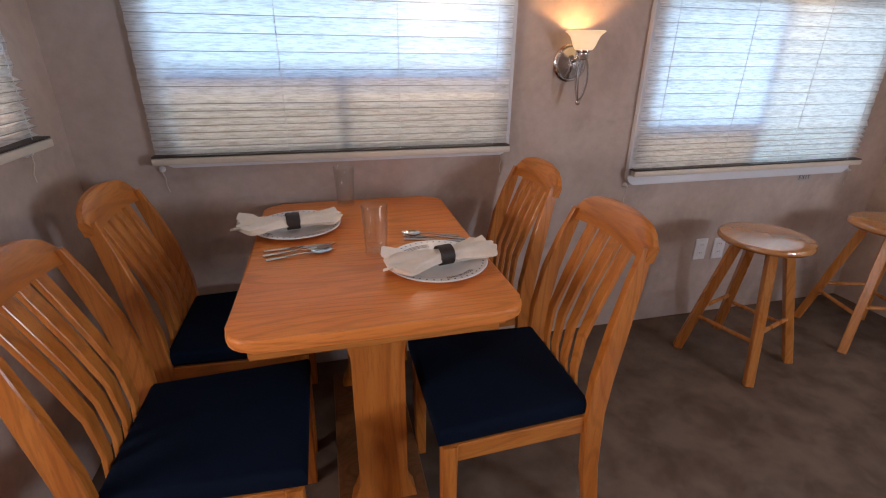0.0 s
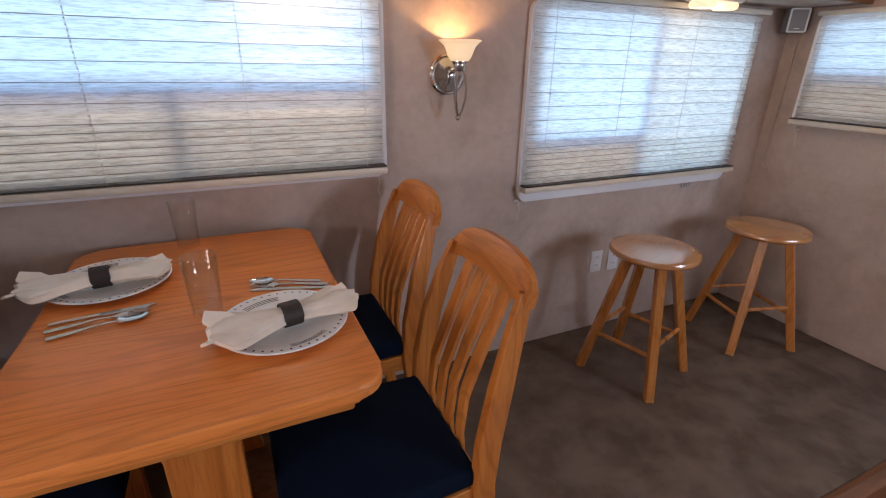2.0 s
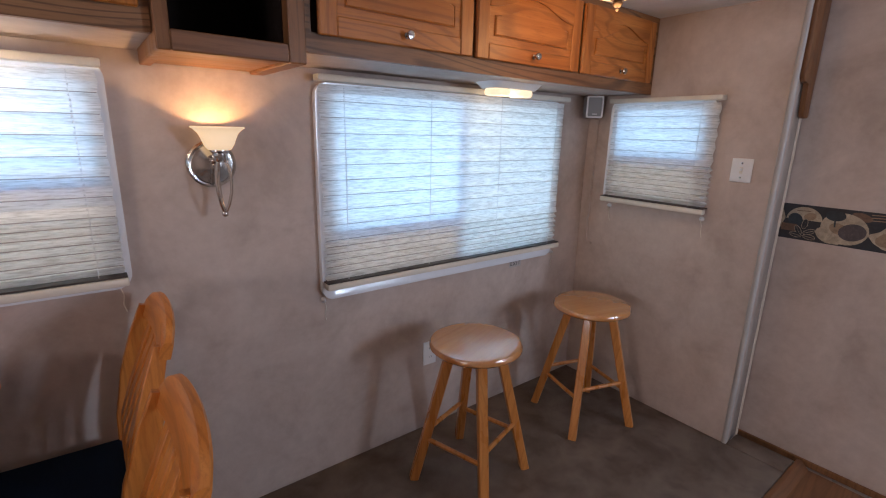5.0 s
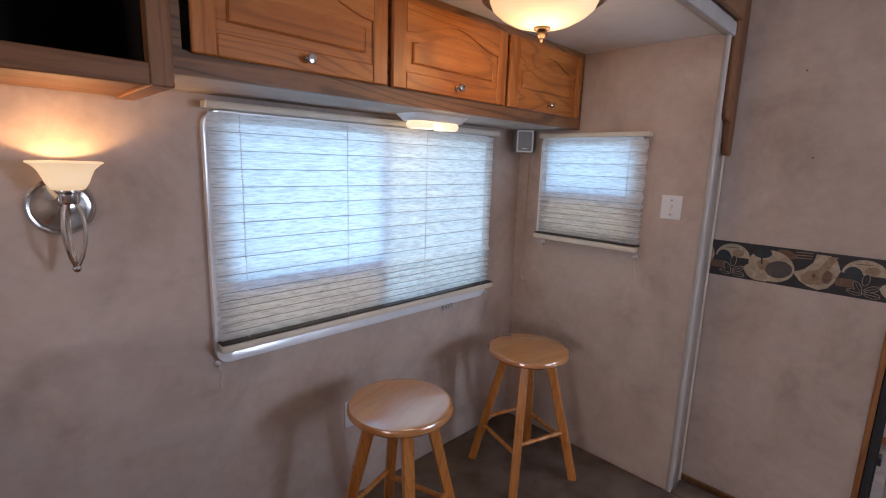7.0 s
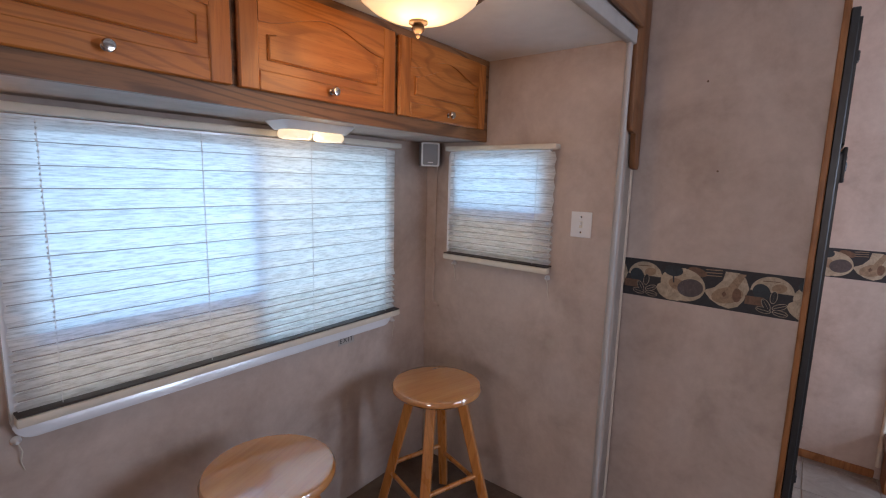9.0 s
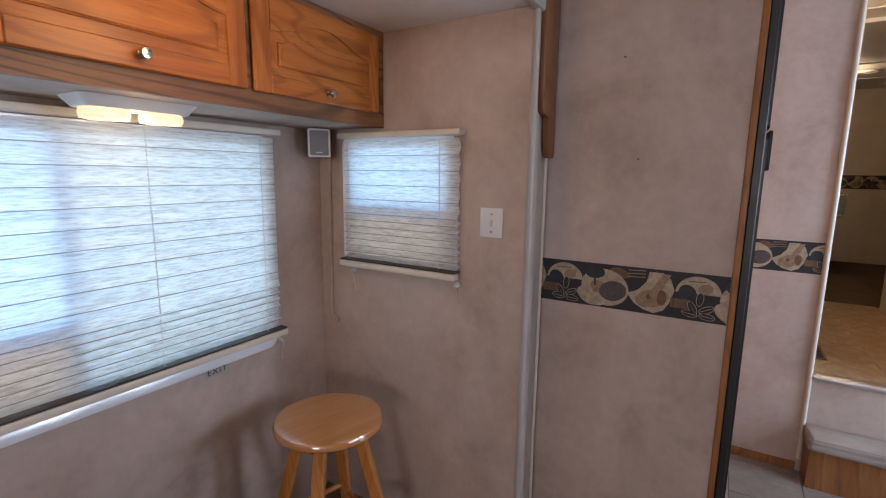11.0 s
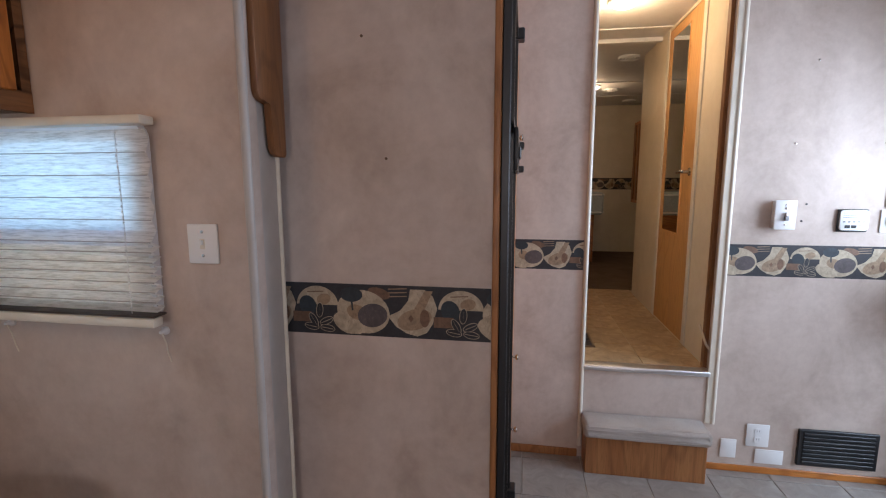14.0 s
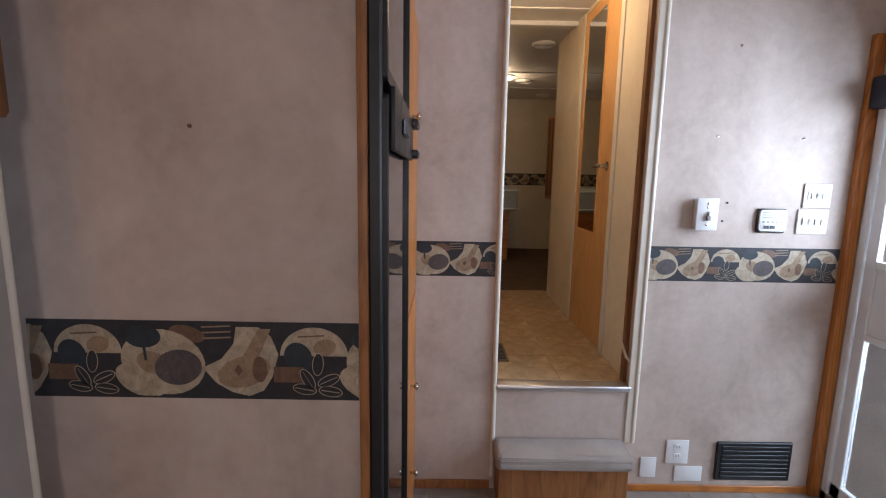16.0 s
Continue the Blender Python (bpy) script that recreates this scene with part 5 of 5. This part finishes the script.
# ---- doorway step, hall, bedroom ----
top = tagged(new("carpeted_step"), "oak-faced box step with a grey carpeted tread before the doorway", "step")
box("riser", 4.125, XF - 0.002, -0.65, -0.085, FLOOR, 0.165, MID_WOOD, top, bevel=0.002)
bm = bmesh.new()
add_box(bm, 4.100, XF - 0.002, -0.665, -0.070, 0.150, 0.222, 0.024, 4)
rr = random.Random(4)
bmesh.ops.subdivide_edges(bm, edges=list(bm.edges), cuts=3, use_grid_fill=True)
for v in bm.verts:
    if v.co.x < 4.25:
        v.co += Vector((rr.uniform(-1, 1), rr.uniform(-1, 1), rr.uniform(-1, 1))) * 0.0022
made("tread", bm, STEP_CARPET, top, smooth=True)

top = structure(new("door_1"), "closed oak veneer bathroom door with a narrow mirror", "door")
box("leaf", 4.705, 5.305, -0.722, -0.688, HF + 0.005, 2.395, DOOR_WOOD, top, bevel=0.002)
box("mirror", 4.91, 5.22, -0.6875, -0.684, 1.10, 2.33, MIRROR, top)
bm = bmesh.new()
add_ring_frame(bm, round_rect(4.90, 5.23, 1.09, 2.34, 0.004, 2), round_rect(4.912, 5.218, 1.102, 2.328, 0.003, 2), -0.688, -0.683)
made("mirror_edge", bm, DOOR_WOOD, top)
bm = bmesh.new()
add_lathe(bm, [(0.024, 0), (0.024, 0.004), (0.012, 0.008), (0.010, 0.040), (0, 0.042)], 20, pose(4.765, -0.688, 1.472, -90))
add_tube(bm, [(4.765, -0.652, 1.472), (4.79, -0.648, 1.473), (4.87, -0.648, 1.469)], [0.010, 0.010, 0.007], 10)
made("lever_handle", bm, CHROME, top, smooth=True)
for x in (4.655, 5.306):
    structure(box("trim_door_casing", x, x + 0.048, -0.690, -0.682, HF, 2.41, CREAM, bevel=0.002), "cream casing strip beside the bathroom door", "trim")

bm = bmesh.new()
add_sweep(bm, [(XF - 0.010, -0.722, 0.537), (XF + 0.03, -0.672, 0.60), (XF + 0.11, -0.662, 0.68)], 0.004, 0.022, side=(0, 1, 0))
tagged(made("grab_strap", bm, CREAM), "short white strap fixed across the doorway jamb", "strap")
bm = bmesh.new()
add_box(bm, 4.54, 4.80, -0.175, -0.075, HF, HF + 0.006, 0.002)
ob = tagged(made("floor_register", bm, BRONZE), "small brown metal heating register in the hall floor", "vent")
bm = bmesh.new()
for i in range(11):
    add_box(bm, 4.560 + i * 0.020, 4.570 + i * 0.020, -0.162, -0.088, HF + 0.006, HF + 0.008)
made("louvre", bm, DARKGREY, ob)


def ceiling_vent(x, y):
    top = tagged(new("ceiling_vent"), "round white louvred ceiling vent", "vent", "hall ceiling vents")
    bm = bmesh.new()
    for r in (0.085, 0.060, 0.036):
        add_lathe(bm, [(r, 0.0), (r, -0.010), (r - 0.008, -0.018), (r - 0.016, -0.012), (r - 0.016, 0.0)], 30)
    made("louvre_ring", bm, WHITE, top, smooth=True)
    bm = bmesh.new()
    add_lathe(bm, [(0.075, -0.002), (0, -0.002)], 30)
    made("throat", bm, DARKGREY, top)
    top.matrix_world = Matrix.Translation((x, y, 2.419))


for x, y in ((6.0, -0.572), (7.36, -0.66), (8.14, -1.03)):
    ceiling_vent(x, y)
top = tagged(new("dome_light"), "lit round dome light on the bedroom ceiling", "ceiling lamp")
bm = bmesh.new()
add_lathe(bm, [(0, 2.419), (0.085, 2.419), (0.085, 2.405), (0.07, 2.40)], 28, Matrix.Translation((7.15, -0.447, 0)))
made("base", bm, WHITE, top, smooth=True)
bm = bmesh.new()
add_lathe(bm, [(0.070, 2.404), (0.055, 2.385), (0.03, 2.376), (0, 2.373)], 28, Matrix.Translation((7.15, -0.447, 0)))
made("dome", bm, HOT_LENS, top, smooth=True)
lamp("dome_bulb", "POINT", Matrix.Translation((7.15, -0.447, 2.33)), 5.0, (1.0, 0.72, 0.40), radius=0.07)
# Unseen lamp, added overhead to give the hall its warm light.
top = tagged(new("dome_light"), "lit round dome light added out of view on the hall ceiling", "ceiling lamp")
bm = bmesh.new()
add_lathe(bm, [(0, 2.419), (0.085, 2.419), (0.085, 2.405), (0.07, 2.40)], 28, Matrix.Translation((4.75, -0.28, 0)))
made("base", bm, WHITE, top, smooth=True)
bm = bmesh.new()
add_lathe(bm, [(0.070, 2.404), (0.055, 2.385), (0.03, 2.376), (0, 2.373)], 28, Matrix.Translation((4.75, -0.28, 0)))
made("dome", bm, HOT_LENS, top, smooth=True)
lamp("hall_bulb", "POINT", Matrix.Translation((4.75, -0.28, 2.33)), 10.0, (1.0, 0.72, 0.38), radius=0.07)

top = tagged(new("bed"), "bare bed with a grey-green mattress on an oak base", "bed")
box("base", 7.55, 8.45, -0.58, 0.95, HF, 1.04, OAK["y"], top, bevel=0.004)
bm = bmesh.new()
add_box(bm, 7.45, 8.47, -0.67, 1.0, 1.04, 1.30, 0.04, 4)
made("mattress", bm, MATTRESS, top, smooth=True)
bm = bmesh.new()
for z in (1.07, 1.27):
    add_tube(bm, [(8.46, -0.672, z), (7.49, -0.672, z), (7.448, -0.63, z), (7.448, 0.96, z)], 0.009, 8)
made("piping", bm, PIPING, top, smooth=True)
top = tagged(new("bedroom_wardrobe"), "tall oak wall cabinet with ribbed doors in the bedroom", "cabinet")
box("body", 7.2, 8.2, -2.19, -1.12, 1.16, 2.15, OAK["z"], top, bevel=0.006)
for i in range(6):
    box("rib", 7.24 + i * 0.16, 7.30 + i * 0.16, -1.12, -1.105, 1.20, 2.11, DARK_WOOD, top, bevel=0.004)

# ---- entry door ----
top = structure(new("door_2"), "white aluminium screen entry door with grey mesh panels", "door")
EX0, EX1, EY = 3.40, 4.20, -1.62
bm = bmesh.new()
for x0, x1, z0, z1 in ((EX0, EX0 + 0.05, 0.0, 1.94), (EX1 - 0.05, EX1, 0.0, 1.94), (EX0, EX1, 1.88, 1.94), (EX0, EX1, 0.0, 0.06), (EX0 + 0.05, EX1 - 0.05, 1.055, 1.085), (EX0 + 0.05, EX1 - 0.05, 0.745, 0.775)):
    add_box(bm, x0, x1, EY - 0.014, EY + 0.014, z0, z1, 0.003)
made("frame", bm, WHITE, top)
box("kick_panel", EX0 + 0.05, EX1 - 0.05, EY - 0.004, EY + 0.004, 0.775, 1.055, WHITE, top)
box("insect_screen", EX0 + 0.05, EX1 - 0.05, EY - 0.001, EY + 0.001, 1.085, 1.88, DOOR_SCREEN, top)
box("lower_screen", EX0 + 0.05, EX1 - 0.05, EY - 0.001, EY + 0.001, 0.06, 0.745, DENSE_SCREEN, top)
structure(box("trim_entry_jamb", 4.204, 4.238, -1.64, -1.598, FLOOR, 1.98, WHITE, bevel=0.004), "white entry door jamb", "trim")
structure(box("trim_entry_jamb_far", 3.36, 3.395, -1.64, -1.598, FLOOR, 1.98, WHITE, bevel=0.004), "white entry door jamb", "trim")
structure(box("trim_entry_head", 3.36, 4.238, -1.64, -1.598, 1.945, 1.98, WHITE, bevel=0.004), "white entry door head", "trim")
structure(box("trim_entry_sill", 3.36, 4.238, -1.70, -1.598, FLOOR - 0.02, -0.002, ALU), "aluminium entry threshold", "trim")
bm = bmesh.new()
add_box(bm, 3.95, 4.235, -1.597, -1.55, 1.70, 1.83, 0.012, 2)
tagged(made("door_valance", bm, plain("navy_vinyl", (0.012, 0.016, 0.030), 0.5), smooth=True), "dark navy padded strip above the entry door", "valance")

# low fixtures on the far wall
wall_plate(FARW @ Matrix.Translation((0.93, 0, 0.155)), "outlet", "white outlet low on the far wall", "outlet", 0.105, 0.118)
wall_plate(FARW @ Matrix.Translation((0.99, 0, 0.045)), "plain", "white cable plate low on the far wall", "cable_plate", 0.13, 0.075)
wall_plate(FARW @ Matrix.Translation((0.80, 0, 0.075)), "plain", "white blank plate low on the far wall", "cable_plate", 0.075, 0.10)
top = tagged(new("furnace_grille"), "black louvred heater grille low on the far wall", "grille")
box("frame", 1.11, 1.46, -0.016, -0.0005, 0.02, 0.21, BLACK, top, bevel=0.004)
for i in range(8):
    box("louvre", 1.13, 1.44, -0.022, -0.015, 0.035 + i * 0.021, 0.048 + i * 0.021, BLACK, top, bevel=0.002)
top.matrix_world = FARW
structure(box("baseboard_pantry", XF - 0.010, XF, -0.060, 0.29, FLOOR, FLOOR + 0.045, MID_WOOD, bevel=0.003), "low oak strip at the foot of the wall", "baseboard")
structure(box("trim_doorway_casing", XF - 0.008, XF, DR - 0.020, DR + 0.012, 0.20, 2.42, CREAM, bevel=0.003), "flat cream casing beside the hall doorway", "trim")
structure(box("baseboard_far", XF - 0.010, XF, -1.56, -0.67, FLOOR, FLOOR + 0.035, OAK["y"], bevel=0.003), "low oak baseboard strip", "baseboard")

# ---- floor tiles ----


def tiles(parent, x0, x1, y0, y1, z, size, mat, rnd):
    g = 0.004
    shared = {}
    x = x0
    while x < x1 - 0.02:
        y = y0
        w = min(size, x1 - x)
        while y < y1 - 0.02:
            d = min(size, y1 - y)
            key = (round(w, 3), round(d, 3))
            if key not in shared:
                bm = bmesh.new()
                add_box(bm, g / 2, w - g / 2, g / 2, d - g / 2, -0.004, 0.0, 0.0015)
                me = bpy.data.meshes.new("tile")
                bmesh.ops.recalc_face_normals(bm, faces=bm.faces)
                bm.to_mesh(me)
                bm.free()
                me.materials.append(mat)
                shared[key] = me
            ob = new("tile", shared[key])
            ob.parent = parent
            ob.location = (x, y, z + rnd.uniform(-0.0004, 0.0004))
            y += size
        x += size


rnd = random.Random(7)
main_floor = structure(new("floor_main"), "grey-beige square vinyl tile floor of the main room", "floor")
tiles(main_floor, -2.5, XF, -1.60, 0.66, FLOOR, 0.305, TILE, rnd)
hall_floor = structure(new("floor_hall"), "beige square tile floor of the raised hall", "floor")
tiles(hall_floor, XF + 0.056, 6.1, -0.69, 0.10, HF, 0.305, HALL_TILE, rnd)
